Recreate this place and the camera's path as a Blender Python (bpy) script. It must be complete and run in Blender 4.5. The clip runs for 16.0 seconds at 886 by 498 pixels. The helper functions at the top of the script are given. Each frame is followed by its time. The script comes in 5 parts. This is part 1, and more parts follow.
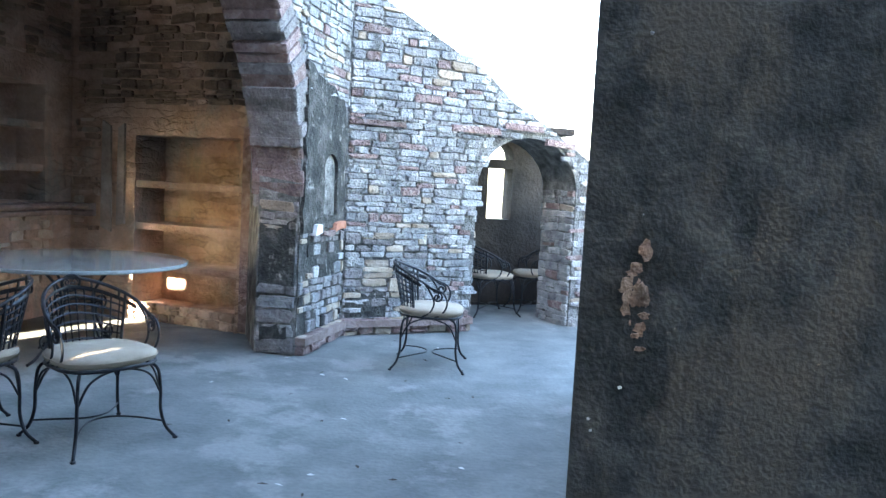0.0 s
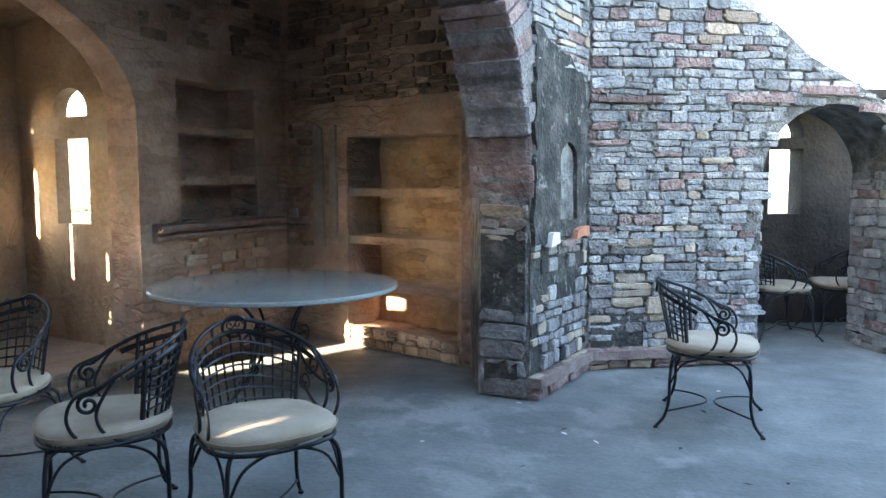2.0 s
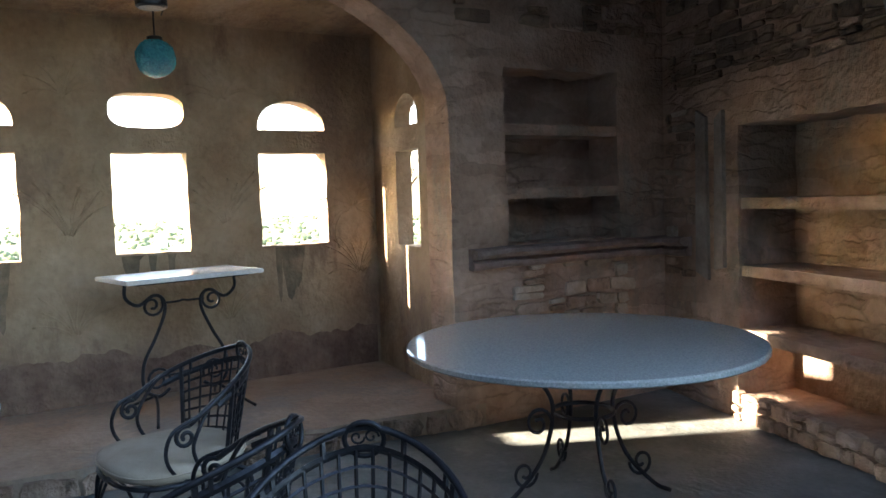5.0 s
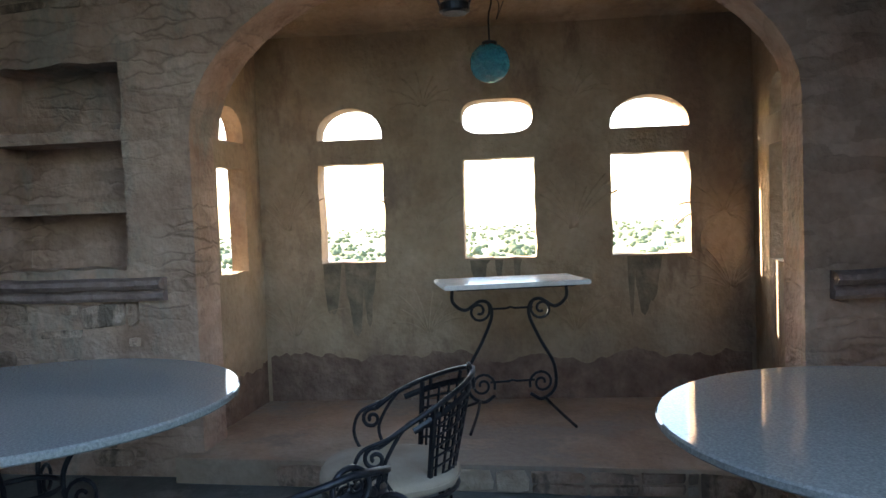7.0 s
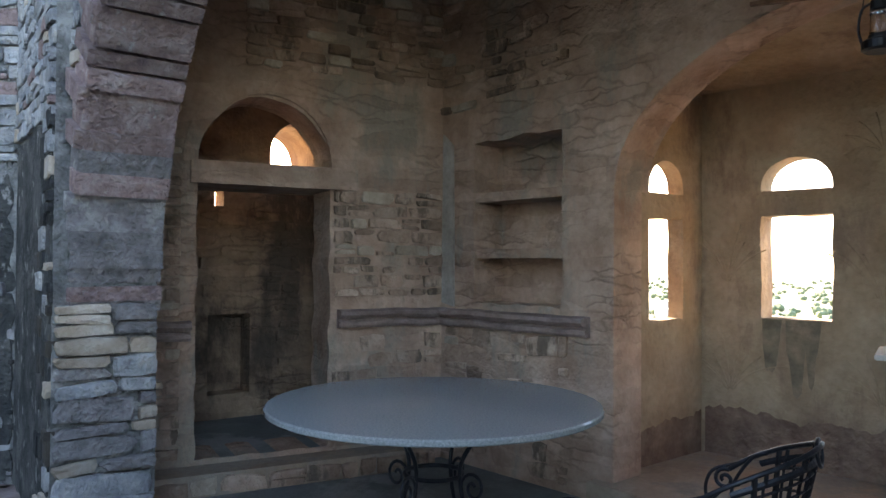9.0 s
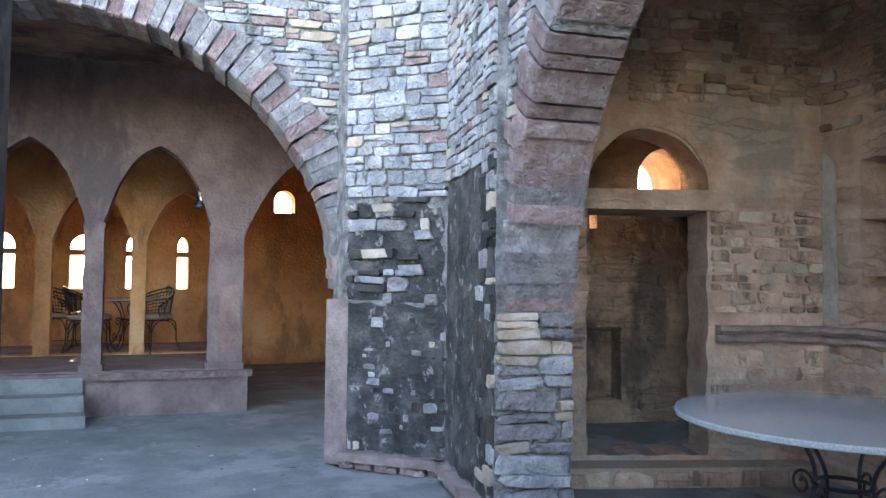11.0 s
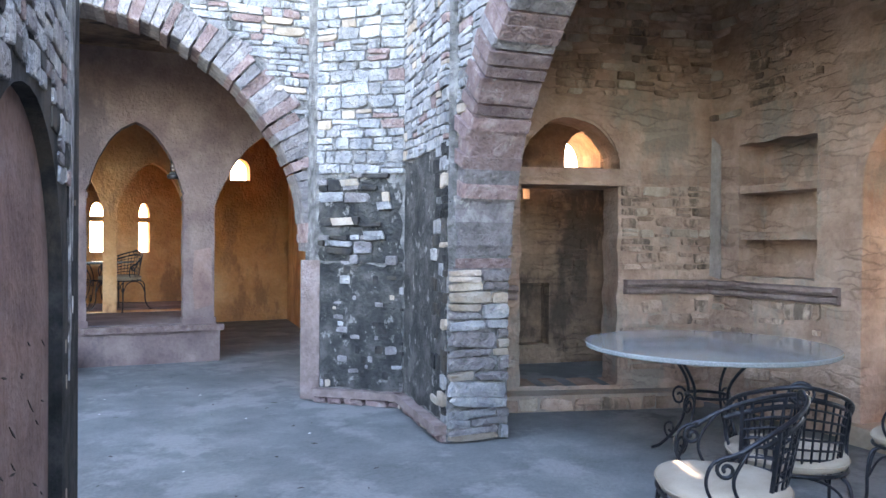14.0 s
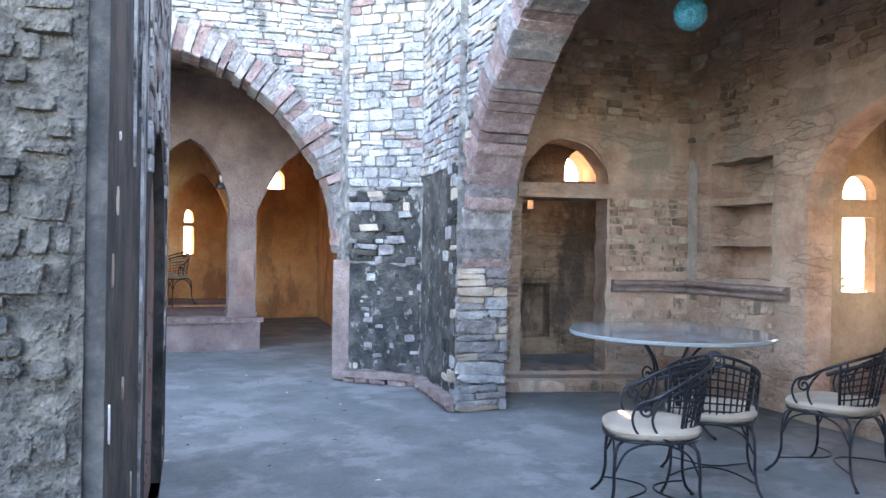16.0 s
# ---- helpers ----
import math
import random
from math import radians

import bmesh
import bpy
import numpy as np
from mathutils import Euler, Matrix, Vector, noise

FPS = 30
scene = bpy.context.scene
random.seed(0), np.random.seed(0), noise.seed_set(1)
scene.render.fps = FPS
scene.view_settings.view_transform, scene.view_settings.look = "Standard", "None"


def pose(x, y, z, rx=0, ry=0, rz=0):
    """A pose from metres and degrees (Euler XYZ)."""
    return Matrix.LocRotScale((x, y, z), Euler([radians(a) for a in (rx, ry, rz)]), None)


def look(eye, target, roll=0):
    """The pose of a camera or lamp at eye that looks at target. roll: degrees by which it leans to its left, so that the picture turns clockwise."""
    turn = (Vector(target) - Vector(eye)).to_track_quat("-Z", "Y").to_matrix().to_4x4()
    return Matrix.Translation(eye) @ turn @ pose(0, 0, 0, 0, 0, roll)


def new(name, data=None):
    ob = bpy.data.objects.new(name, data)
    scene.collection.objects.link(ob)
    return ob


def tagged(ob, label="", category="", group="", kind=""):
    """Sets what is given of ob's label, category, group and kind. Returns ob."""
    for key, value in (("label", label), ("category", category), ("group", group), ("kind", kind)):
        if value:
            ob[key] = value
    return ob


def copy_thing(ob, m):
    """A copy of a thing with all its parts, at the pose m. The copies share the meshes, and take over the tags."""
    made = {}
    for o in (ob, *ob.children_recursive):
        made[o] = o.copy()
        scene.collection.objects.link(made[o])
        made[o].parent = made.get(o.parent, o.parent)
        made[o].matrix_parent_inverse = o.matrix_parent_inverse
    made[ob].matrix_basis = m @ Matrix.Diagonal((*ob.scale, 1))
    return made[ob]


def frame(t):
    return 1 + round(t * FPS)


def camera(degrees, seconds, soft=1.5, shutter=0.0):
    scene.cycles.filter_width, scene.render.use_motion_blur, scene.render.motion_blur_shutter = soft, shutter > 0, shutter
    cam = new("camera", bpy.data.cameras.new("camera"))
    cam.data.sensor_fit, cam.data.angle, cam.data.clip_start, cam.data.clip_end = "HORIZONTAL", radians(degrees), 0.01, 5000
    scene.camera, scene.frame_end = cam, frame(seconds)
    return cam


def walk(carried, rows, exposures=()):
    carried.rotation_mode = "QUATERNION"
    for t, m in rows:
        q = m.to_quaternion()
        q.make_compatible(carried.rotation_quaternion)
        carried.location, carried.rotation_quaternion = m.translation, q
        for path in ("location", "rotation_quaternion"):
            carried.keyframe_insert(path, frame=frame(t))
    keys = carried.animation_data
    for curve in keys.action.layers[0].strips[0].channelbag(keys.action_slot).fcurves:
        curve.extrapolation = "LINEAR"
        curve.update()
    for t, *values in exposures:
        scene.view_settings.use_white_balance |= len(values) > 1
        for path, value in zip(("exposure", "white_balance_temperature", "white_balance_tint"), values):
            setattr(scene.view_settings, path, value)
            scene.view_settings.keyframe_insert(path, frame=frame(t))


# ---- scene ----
import collections

from mathutils import geometry

cam = camera(60.2, 16.0)
PATH = [
    (0, (-0.23, 0.132, 1.561), (-0.2, 2.125, 1.401), 3.1),
    (0.5, (-0.228, 0.372, 1.574), (-0.37, 2.358, 1.38), 1.8),
    (1, (-0.29, 0.801, 1.534), (-0.574, 2.772, 1.34), 0.9),
    (1.5, (-0.389, 1.25, 1.545), (-0.804, 3.197, 1.352), 0.3),
    (2, (-0.428, 1.665, 1.544), (-1.014, 3.569, 1.363), -0.1),
    (2.5, (-0.499, 2.004, 1.547), (-1.236, 3.856, 1.378), -0.5),
    (3, (-0.596, 2.335, 1.537), (-1.491, 4.117, 1.381), -0.6),
    (3.2, (-0.625, 2.452, 1.535), (-1.578, 4.204, 1.382), -0.7),
    (5.3, (-0.589, 3.854, 1.528), (-2.262, 4.941, 1.394), -1.8),
    (5.5, (-0.615, 3.981, 1.525), (-2.342, 4.982, 1.391), -1.7),
    (6, (-0.67, 4.222, 1.529), (-2.521, 4.97, 1.402), -1.5),
    (6.5, (-0.681, 4.485, 1.54), (-2.632, 4.913, 1.422), -1.9),
    (7, (-0.724, 4.811, 1.535), (-2.721, 4.859, 1.441), -2.0),
    (7.5, (-0.706, 5.095, 1.542), (-2.681, 4.792, 1.47), -1.5),
    (8, (-0.685, 5.325, 1.538), (-2.579, 4.686, 1.496), -0.6),
    (8.5, (-0.648, 5.547, 1.556), (-2.414, 4.609, 1.546), -0.0),
    (9, (-0.69, 5.64, 1.57), (-2.264, 4.406, 1.605), 0.4),
    (9.5, (-0.56, 5.57, 1.573), (-1.978, 4.162, 1.642), 0.5),
    (10, (-0.24, 5.47, 1.535), (-1.54, 3.954, 1.645), 0.7),
    (10.2, (-0.17, 5.53, 1.53), (-1.365, 3.931, 1.654), 0.9),
    (12.3, (0.378, 5.931, 1.583), (-0.497, 4.133, 1.628), 0.7),
    (12.5, (0.426, 5.997, 1.582), (-0.479, 4.214, 1.615), 0.7),
    (13, (0.537, 6.193, 1.578), (-0.44, 4.448, 1.582), 0.6),
    (13.5, (0.631, 6.426, 1.574), (-0.401, 4.713, 1.56), 0.6),
    (14, (0.783, 6.658, 1.563), (-0.317, 4.988, 1.543), 0.5),
    (14.5, (0.924, 6.912, 1.56), (-0.217, 5.269, 1.539), 0.5),
    (15, (1.069, 7.21, 1.56), (-0.069, 5.566, 1.544), 0.5),
    (15.5, (1.171, 7.47, 1.528), (0.073, 5.799, 1.523), 0.8),
    (16, (1.333, 7.746, 1.535), (0.287, 6.041, 1.531), 1.0),
]
walk(cam, [(t, look(eye, target, roll)) for t, eye, target, roll in PATH],
     [(0, 4.8, 6400, 10), (1.5, 4.4, 6600, 10), (3, 4.35, 7050, 11), (5.5, 3.8, 6500, 12), (7.0, 3.45, 6500, 12), (7.7, 3.3, 6500, 13), (8.5, 3.3, 6500, 14), (9.1, 3.65, 6900, 17), (10, 4.15, 7050, 20), (12.5, 4.6, 7050, 24), (16, 4.9, 7000, 23)])

# ---- light ----
SUN_ELEVATION, SUN_AZIMUTH = radians(16.8), radians(-149.0)  # azimuth from +y towards +x
world = bpy.data.worlds.new("world")
scene.world = world
world.use_nodes = True
nt = world.node_tree
nt.nodes.clear()
sky = nt.nodes.new("ShaderNodeTexSky")
sky.sky_type = "NISHITA"
sky.sun_disc = False
sky.sun_elevation, sky.sun_rotation = SUN_ELEVATION, SUN_AZIMUTH
sky.air_density, sky.dust_density, sky.ozone_density = 1.0, 1.5, 1.0
bg = nt.nodes.new("ShaderNodeBackground")
bg.inputs["Strength"].default_value = 0.15
out = nt.nodes.new("ShaderNodeOutputWorld")
nt.links.new(sky.outputs[0], bg.inputs[0])
nt.links.new(bg.outputs[0], out.inputs[0])
sun = new("sun", bpy.data.lights.new("sun", "SUN"))
sun.data.energy, sun.data.angle, sun.data.color = 5.0, radians(0.6), (1.0, 0.86, 0.66)
toward_sun = Vector((math.sin(SUN_AZIMUTH) * math.cos(SUN_ELEVATION), math.cos(SUN_AZIMUTH) * math.cos(SUN_ELEVATION), math.sin(SUN_ELEVATION)))
sun.matrix_world = look(toward_sun * 30, (0, 0, 0))


# ---- materials ----
def material(name, colors, scale=3.0, rough=0.85, bump=0.3, fine=40.0, vary=0.0, metallic=0.0, stain=None, stain_scale=1.2, stretch=0.45, spec=0.3, rubble=0.0, joints=(2.6, 12.0)):
    """colors: two or three tones mixed by noise; stain: (colour, cover) of large patches; vary: tone change from object or island;
    rubble: how strongly the courses under a thin coat show through, with joints as (across, up) per metre."""
    m = bpy.data.materials.new(name)
    m.use_nodes = True
    n, l = m.node_tree.nodes, m.node_tree.links
    b = n["Principled BSDF"]
    b.inputs["Roughness"].default_value = rough
    b.inputs["Metallic"].default_value = metallic
    b.inputs["Specular IOR Level"].default_value = spec
    geo = n.new("ShaderNodeNewGeometry")
    pos = geo.outputs["Position"]
    noise_1 = n.new("ShaderNodeTexNoise")
    noise_1.inputs["Scale"].default_value, noise_1.inputs["Detail"].default_value, noise_1.inputs["Roughness"].default_value = scale, 6, 0.62
    l.new(pos, noise_1.inputs["Vector"])
    ramp = n.new("ShaderNodeValToRGB")
    e = ramp.color_ramp.elements
    e[0].position, e[1].position = 0.33, 0.67
    e[0].color, e[1].color = (*colors[0], 1), (*colors[-1], 1)
    if len(colors) > 2:
        mid = e.new(0.5)
        mid.color = (*colors[1], 1)
    l.new(noise_1.outputs["Fac"], ramp.inputs[0])
    col = ramp.outputs[0]
    if stain:
        noise_2 = n.new("ShaderNodeTexNoise")
        noise_2.inputs["Scale"].default_value, noise_2.inputs["Detail"].default_value, noise_2.inputs["Roughness"].default_value = stain_scale, 8, 0.68
        mp = n.new("ShaderNodeMapping")
        mp.inputs["Scale"].default_value = (1, 1, stretch)
        mp.inputs["Location"].default_value = (7.3, 2.1, 4.4)
        l.new(pos, mp.inputs[0])
        l.new(mp.outputs[0], noise_2.inputs["Vector"])
        r2 = n.new("ShaderNodeValToRGB")
        c = stain[1]
        r2.color_ramp.elements[0].position, r2.color_ramp.elements[1].position = 0.62 - 0.3 * c, 0.70 - 0.3 * c
        l.new(noise_2.outputs["Fac"], r2.inputs[0])
        mix = n.new("ShaderNodeMix")
        mix.data_type = "RGBA"
        l.new(r2.outputs[0], mix.inputs[0])
        l.new(col, mix.inputs[6])
        mix.inputs[7].default_value = (*stain[0], 1)
        col = mix.outputs[2]
    noise_3 = n.new("ShaderNodeTexNoise")
    noise_3.inputs["Scale"].default_value, noise_3.inputs["Detail"].default_value = fine, 5
    l.new(pos, noise_3.inputs["Vector"])
    hsv = n.new("ShaderNodeHueSaturation")
    mr = n.new("ShaderNodeMapRange")
    mr.inputs[3].default_value, mr.inputs[4].default_value = 0.8, 1.2
    l.new(noise_3.outputs["Fac"], mr.inputs[0])
    val = mr.outputs[0]
    if vary:
        info = n.new("ShaderNodeObjectInfo")
        add = n.new("ShaderNodeMath")
        add.operation = "ADD"
        l.new(info.outputs["Random"], add.inputs[0])
        l.new(geo.outputs["Random Per Island"], add.inputs[1])
        frac = n.new("ShaderNodeMath")
        frac.operation = "FRACT"
        l.new(add.outputs[0], frac.inputs[0])
        mr2 = n.new("ShaderNodeMapRange")
        mr2.inputs[3].default_value, mr2.inputs[4].default_value = 1 - vary, 1 + vary
        l.new(frac.outputs[0], mr2.inputs[0])
        mul = n.new("ShaderNodeMath")
        mul.operation = "MULTIPLY"
        l.new(val, mul.inputs[0])
        l.new(mr2.outputs[0], mul.inputs[1])
        val = mul.outputs[0]
    relief = None
    if rubble:
        warp = n.new("ShaderNodeTexNoise")
        warp.inputs["Scale"].default_value, warp.inputs["Detail"].default_value = 7.0, 6
        l.new(pos, warp.inputs["Vector"])
        shift = n.new("ShaderNodeVectorMath")
        shift.operation = "MULTIPLY_ADD"
        shift.inputs[1].default_value = (0.22, 0.22, 0.09)
        l.new(warp.outputs["Color"], shift.inputs[0])
        l.new(pos, shift.inputs[2])
        stretch_map = n.new("ShaderNodeMapping")
        stretch_map.inputs["Scale"].default_value = (joints[0], joints[0], joints[1])
        l.new(shift.outputs[0], stretch_map.inputs[0])
        edge = n.new("ShaderNodeTexVoronoi")
        edge.feature = "DISTANCE_TO_EDGE"
        edge.inputs["Scale"].default_value = 1.0
        l.new(stretch_map.outputs[0], edge.inputs["Vector"])
        joint = n.new("ShaderNodeMapRange")
        joint.interpolation_type = "SMOOTHSTEP"
        joint.inputs[1].default_value, joint.inputs[2].default_value = 0.0, 0.12
        joint.inputs[3].default_value, joint.inputs[4].default_value = 1.0, 0.0
        l.new(edge.outputs["Distance"], joint.inputs[0])
        bare = n.new("ShaderNodeTexNoise")
        bare.inputs["Scale"].default_value, bare.inputs["Detail"].default_value = 1.7, 7
        l.new(pos, bare.inputs["Vector"])
        cover = n.new("ShaderNodeMapRange")
        cover.inputs[1].default_value, cover.inputs[2].default_value = 0.47, 0.60
        l.new(bare.outputs["Fac"], cover.inputs[0])
        relief = n.new("ShaderNodeMath")
        relief.operation = "MULTIPLY"
        l.new(joint.outputs[0], relief.inputs[0])
        l.new(cover.outputs[0], relief.inputs[1])
        cell = n.new("ShaderNodeTexVoronoi")
        cell.inputs["Scale"].default_value = 1.0
        l.new(stretch_map.outputs[0], cell.inputs["Vector"])
        tone = n.new("ShaderNodeSeparateColor")
        l.new(cell.outputs["Color"], tone.inputs[0])
        tone_range = n.new("ShaderNodeMapRange")
        tone_range.inputs[3].default_value, tone_range.inputs[4].default_value = 1 - 0.3 * rubble, 1 + 0.3 * rubble
        l.new(tone.outputs[0], tone_range.inputs[0])
        dark = n.new("ShaderNodeMath")
        dark.operation = "MULTIPLY_ADD"
        dark.inputs[1].default_value = -0.6 * rubble
        l.new(relief.outputs[0], dark.inputs[0])
        l.new(tone_range.outputs[0], dark.inputs[2])
        both = n.new("ShaderNodeMath")
        both.operation = "MULTIPLY"
        l.new(val, both.inputs[0])
        l.new(dark.outputs[0], both.inputs[1])
        val = both.outputs[0]
    l.new(val, hsv.inputs["Value"])
    l.new(col, hsv.inputs["Color"])
    l.new(hsv.outputs[0], b.inputs["Base Color"])
    if bump:
        add2 = n.new("ShaderNodeMath")
        add2.operation = "MULTIPLY_ADD"
        add2.inputs[1].default_value = 2.0
        l.new(noise_1.outputs["Fac"], add2.inputs[0])
        l.new(noise_3.outputs["Fac"], add2.inputs[2])
        bp = n.new("ShaderNodeBump")
        bp.inputs["Strength"].default_value, bp.inputs["Distance"].default_value = bump, 0.03
        height = add2.outputs[0]
        if relief:
            deep = n.new("ShaderNodeMath")
            deep.operation = "MULTIPLY_ADD"
            deep.inputs[1].default_value = -1.3 * rubble
            l.new(relief.outputs[0], deep.inputs[0])
            l.new(height, deep.inputs[2])
            height = deep.outputs[0]
        l.new(height, bp.inputs["Height"])
        l.new(bp.outputs[0], b.inputs["Normal"])
    return m


M_FLOOR = material("worn_concrete", [(0.112, 0.122, 0.12), (0.152, 0.163, 0.158), (0.202, 0.212, 0.203)], 2.0, 0.75, 0.25, 30, stain=((0.225, 0.23, 0.222), 0.3), stain_scale=1.5)
M_PLASTER = material("brown_plaster", [(0.28, 0.18, 0.13), (0.40, 0.275, 0.205), (0.49, 0.36, 0.28)], 2.2, 0.92, 0.7, 26, stain=((0.30, 0.25, 0.20), 0.35), rubble=0.42)
M_EARTH = material("beaten_earth", [(0.25, 0.185, 0.135), (0.33, 0.25, 0.185), (0.40, 0.315, 0.24)], 1.6, 0.92, 0.35, 26, stain=((0.27, 0.23, 0.19), 0.35))
# Darker plaster tones; behind the doorway they stand in for the room's shade.
M_PLASTER_DARK = material("dark_plaster", [(0.13, 0.09, 0.065), (0.22, 0.155, 0.11), (0.32, 0.23, 0.16)], 1.8, 0.92, 0.8, 24, stain=((0.085, 0.066, 0.052), 0.35), rubble=0.4)
M_BAY = material("mud_plaster", [(0.28, 0.20, 0.13), (0.36, 0.27, 0.18), (0.44, 0.34, 0.24)], 2.0, 0.92, 0.6, 22, stain=((0.25, 0.18, 0.13), 0.3))
M_ORANGE = material("ochre_plaster", [(0.40, 0.20, 0.085), (0.52, 0.28, 0.125), (0.62, 0.38, 0.20)], 1.6, 0.9, 0.6, 22, stain=((0.34, 0.18, 0.09), 0.35), stain_scale=2.0)
M_MORTAR = material("lime_mortar", [(0.09, 0.088, 0.085), (0.20, 0.195, 0.185), (0.36, 0.35, 0.33)], 7, 0.95, 1.0, 50)
M_MORTAR_TAN = material("tan_mortar", [(0.17, 0.125, 0.085), (0.27, 0.20, 0.14)], 5, 0.95, 0.9, 50)
M_STONE = material("grey_slate_stone", [(0.22, 0.225, 0.235), (0.33, 0.33, 0.33), (0.47, 0.445, 0.415)], 6, 0.85, 1.0, 45, vary=0.28, stain=((0.13, 0.13, 0.125), 0.2), stain_scale=5)
M_DULL = material("dull_grey_purple_stone", [(0.17, 0.155, 0.155), (0.25, 0.23, 0.225), (0.34, 0.32, 0.31)], 9, 0.88, 1.0, 45, vary=0.25, stain=((0.42, 0.40, 0.37), 0.02), stain_scale=7, stretch=1.0)
# Near black: back room's shade put into the colour; also marks and chips.
M_ROOM_SHADE_CHIPS = material("room_shade_and_dark_chips", [(0.03, 0.025, 0.022), (0.06, 0.048, 0.04)], 3, 0.95, 0.5, 26)
M_HALL = material("grey_brown_plaster", [(0.12, 0.085, 0.082), (0.175, 0.128, 0.12), (0.235, 0.18, 0.165)], 2, 0.9, 0.5, 26, stain=((0.11, 0.085, 0.085), 0.35))
M_STAINED = material("black_lichen_render", [(0.025, 0.027, 0.027), (0.055, 0.055, 0.052), (0.12, 0.115, 0.105)], 4.5, 0.92, 1.0, 34, stain=((0.27, 0.26, 0.24), 0.16), stain_scale=9, stretch=0.8)
M_GRIT = material("pebbly_render", [(0.03, 0.028, 0.025), (0.065, 0.061, 0.055), (0.13, 0.122, 0.108)], 16, 0.95, 1.0, 70, stain=((0.05, 0.05, 0.048), 0.3), stain_scale=3)
M_DAMP = material("damp_red_plaster", [(0.15, 0.095, 0.07), (0.21, 0.14, 0.105), (0.28, 0.20, 0.15)], 5, 0.92, 0.8, 26)
M_BRICK = material("red_brick", [(0.42, 0.17, 0.10), (0.5, 0.24, 0.16)], 8, 0.9, 0.5, 60)
M_STONE_TAN = material("tan_sandstone", [(0.30, 0.235, 0.175), (0.40, 0.325, 0.25), (0.48, 0.42, 0.35)], 5, 0.85, 0.6, 45, vary=0.25)
M_STONE_RED = material("purple_sandstone", [(0.19, 0.13, 0.125), (0.27, 0.19, 0.175), (0.36, 0.29, 0.27)], 9, 0.85, 1.0, 45, vary=0.28, stain=((0.40, 0.37, 0.35), 0.02), stain_scale=7, stretch=1.0)
M_BLACK = material("weathered_black_render", [(0.012, 0.013, 0.013), (0.03, 0.03, 0.03), (0.07, 0.066, 0.06)], 7, 0.92, 0.3, 75, stain=((0.065, 0.055, 0.045), 0.28), stain_scale=2.2)
M_REPAIR = material("grey_repair_plaster", [(0.25, 0.215, 0.185), (0.33, 0.29, 0.25), (0.42, 0.38, 0.34)], 4, 0.9, 0.5, 30)
M_COATED = material("plastered_rubble", [(0.25, 0.17, 0.125), (0.37, 0.26, 0.195), (0.47, 0.36, 0.28)], 4, 0.92, 0.9, 34, vary=0.28, stain=((0.17, 0.13, 0.10), 0.3), stain_scale=4)
M_LEDGE = material("purple_brown_stone", [(0.17, 0.125, 0.11), (0.24, 0.18, 0.16), (0.30, 0.24, 0.22)], 6, 0.85, 0.5, 40)
M_WEATHERED = material("streaked_lime_render", [(0.12, 0.12, 0.12), (0.28, 0.275, 0.27), (0.5, 0.49, 0.48)], 9, 0.92, 1.0, 50, stain=((0.03, 0.03, 0.03), 0.36), stain_scale=9, stretch=0.22)
M_RED_PLASTER = material("dull_red_plaster", [(0.16, 0.10, 0.09), (0.23, 0.15, 0.13), (0.28, 0.20, 0.18)], 3, 0.9, 0.5, 26)
M_IRON = material("black_wrought_iron", [(0.012, 0.014, 0.018), (0.03, 0.033, 0.04)], 20, 0.42, 0.1, 90, metallic=0.6, spec=0.5)
M_GRANITE = material("polished_grey_granite", [(0.20, 0.22, 0.22), (0.265, 0.285, 0.28), (0.34, 0.36, 0.35)], 100, 0.07, 0.0, 220, spec=0.5)
M_MARBLE = material("white_marble", [(0.6, 0.6, 0.58), (0.75, 0.74, 0.72)], 8, 0.25, 0.0, 60, spec=0.5)
M_CUSHION = material("cream_canvas", [(0.30, 0.245, 0.185), (0.39, 0.33, 0.255)], 6, 0.95, 0.15, 220)
M_LEAF = material("foliage", [(0.09, 0.115, 0.055), (0.12, 0.14, 0.08)], 0.05, 0.8, 0.0, 10)
M_FIELD = material("dry_fields", [(0.15, 0.16, 0.09), (0.20, 0.20, 0.12), (0.27, 0.25, 0.18)], 0.02, 0.95, 0.0, 0.3)
M_WHITEWASH = material("whitewash", [(0.6, 0.58, 0.55), (0.75, 0.73, 0.70)], 0.5, 0.9, 0.0, 3)


# ---- mesh helpers ----
def part(name, bm, mat, parent=None, label="", kind="", smooth=False):
    me = bpy.data.meshes.new(name)
    bm.to_mesh(me)
    bm.free()
    me.materials.append(mat)
    if smooth:
        for p in me.polygons:
            p.use_smooth = True
    ob = new(name, me)
    if parent:
        ob.parent = parent
    return tagged(ob, label, kind=kind)


def solid(outline, holes, depth, to3d):
    """A slab from a flat outline with holes, in (u, v), of some depth; to3d(u, v, w) gives the place."""
    bm = bmesh.new()
    loops = [outline] + list(holes)
    flat = [p for loop in loops for p in loop]
    tris = geometry.tessellate_polygon([[Vector((u, v, 0)) for u, v in loop] for loop in loops])
    front = [bm.verts.new(to3d(u, v, 0)) for u, v in flat]
    back = [bm.verts.new(to3d(u, v, depth)) for u, v in flat]
    for a, b, c in tris:
        bm.faces.new((front[a], front[b], front[c]))
        bm.faces.new((back[c], back[b], back[a]))
    k = 0
    for loop in loops:
        m = len(loop)
        for i in range(m):
            a, b = k + i, k + (i + 1) % m
            bm.faces.new((front[a], front[b], back[b], back[a]))
        k += m
    bmesh.ops.recalc_face_normals(bm, faces=bm.faces)
    return bm


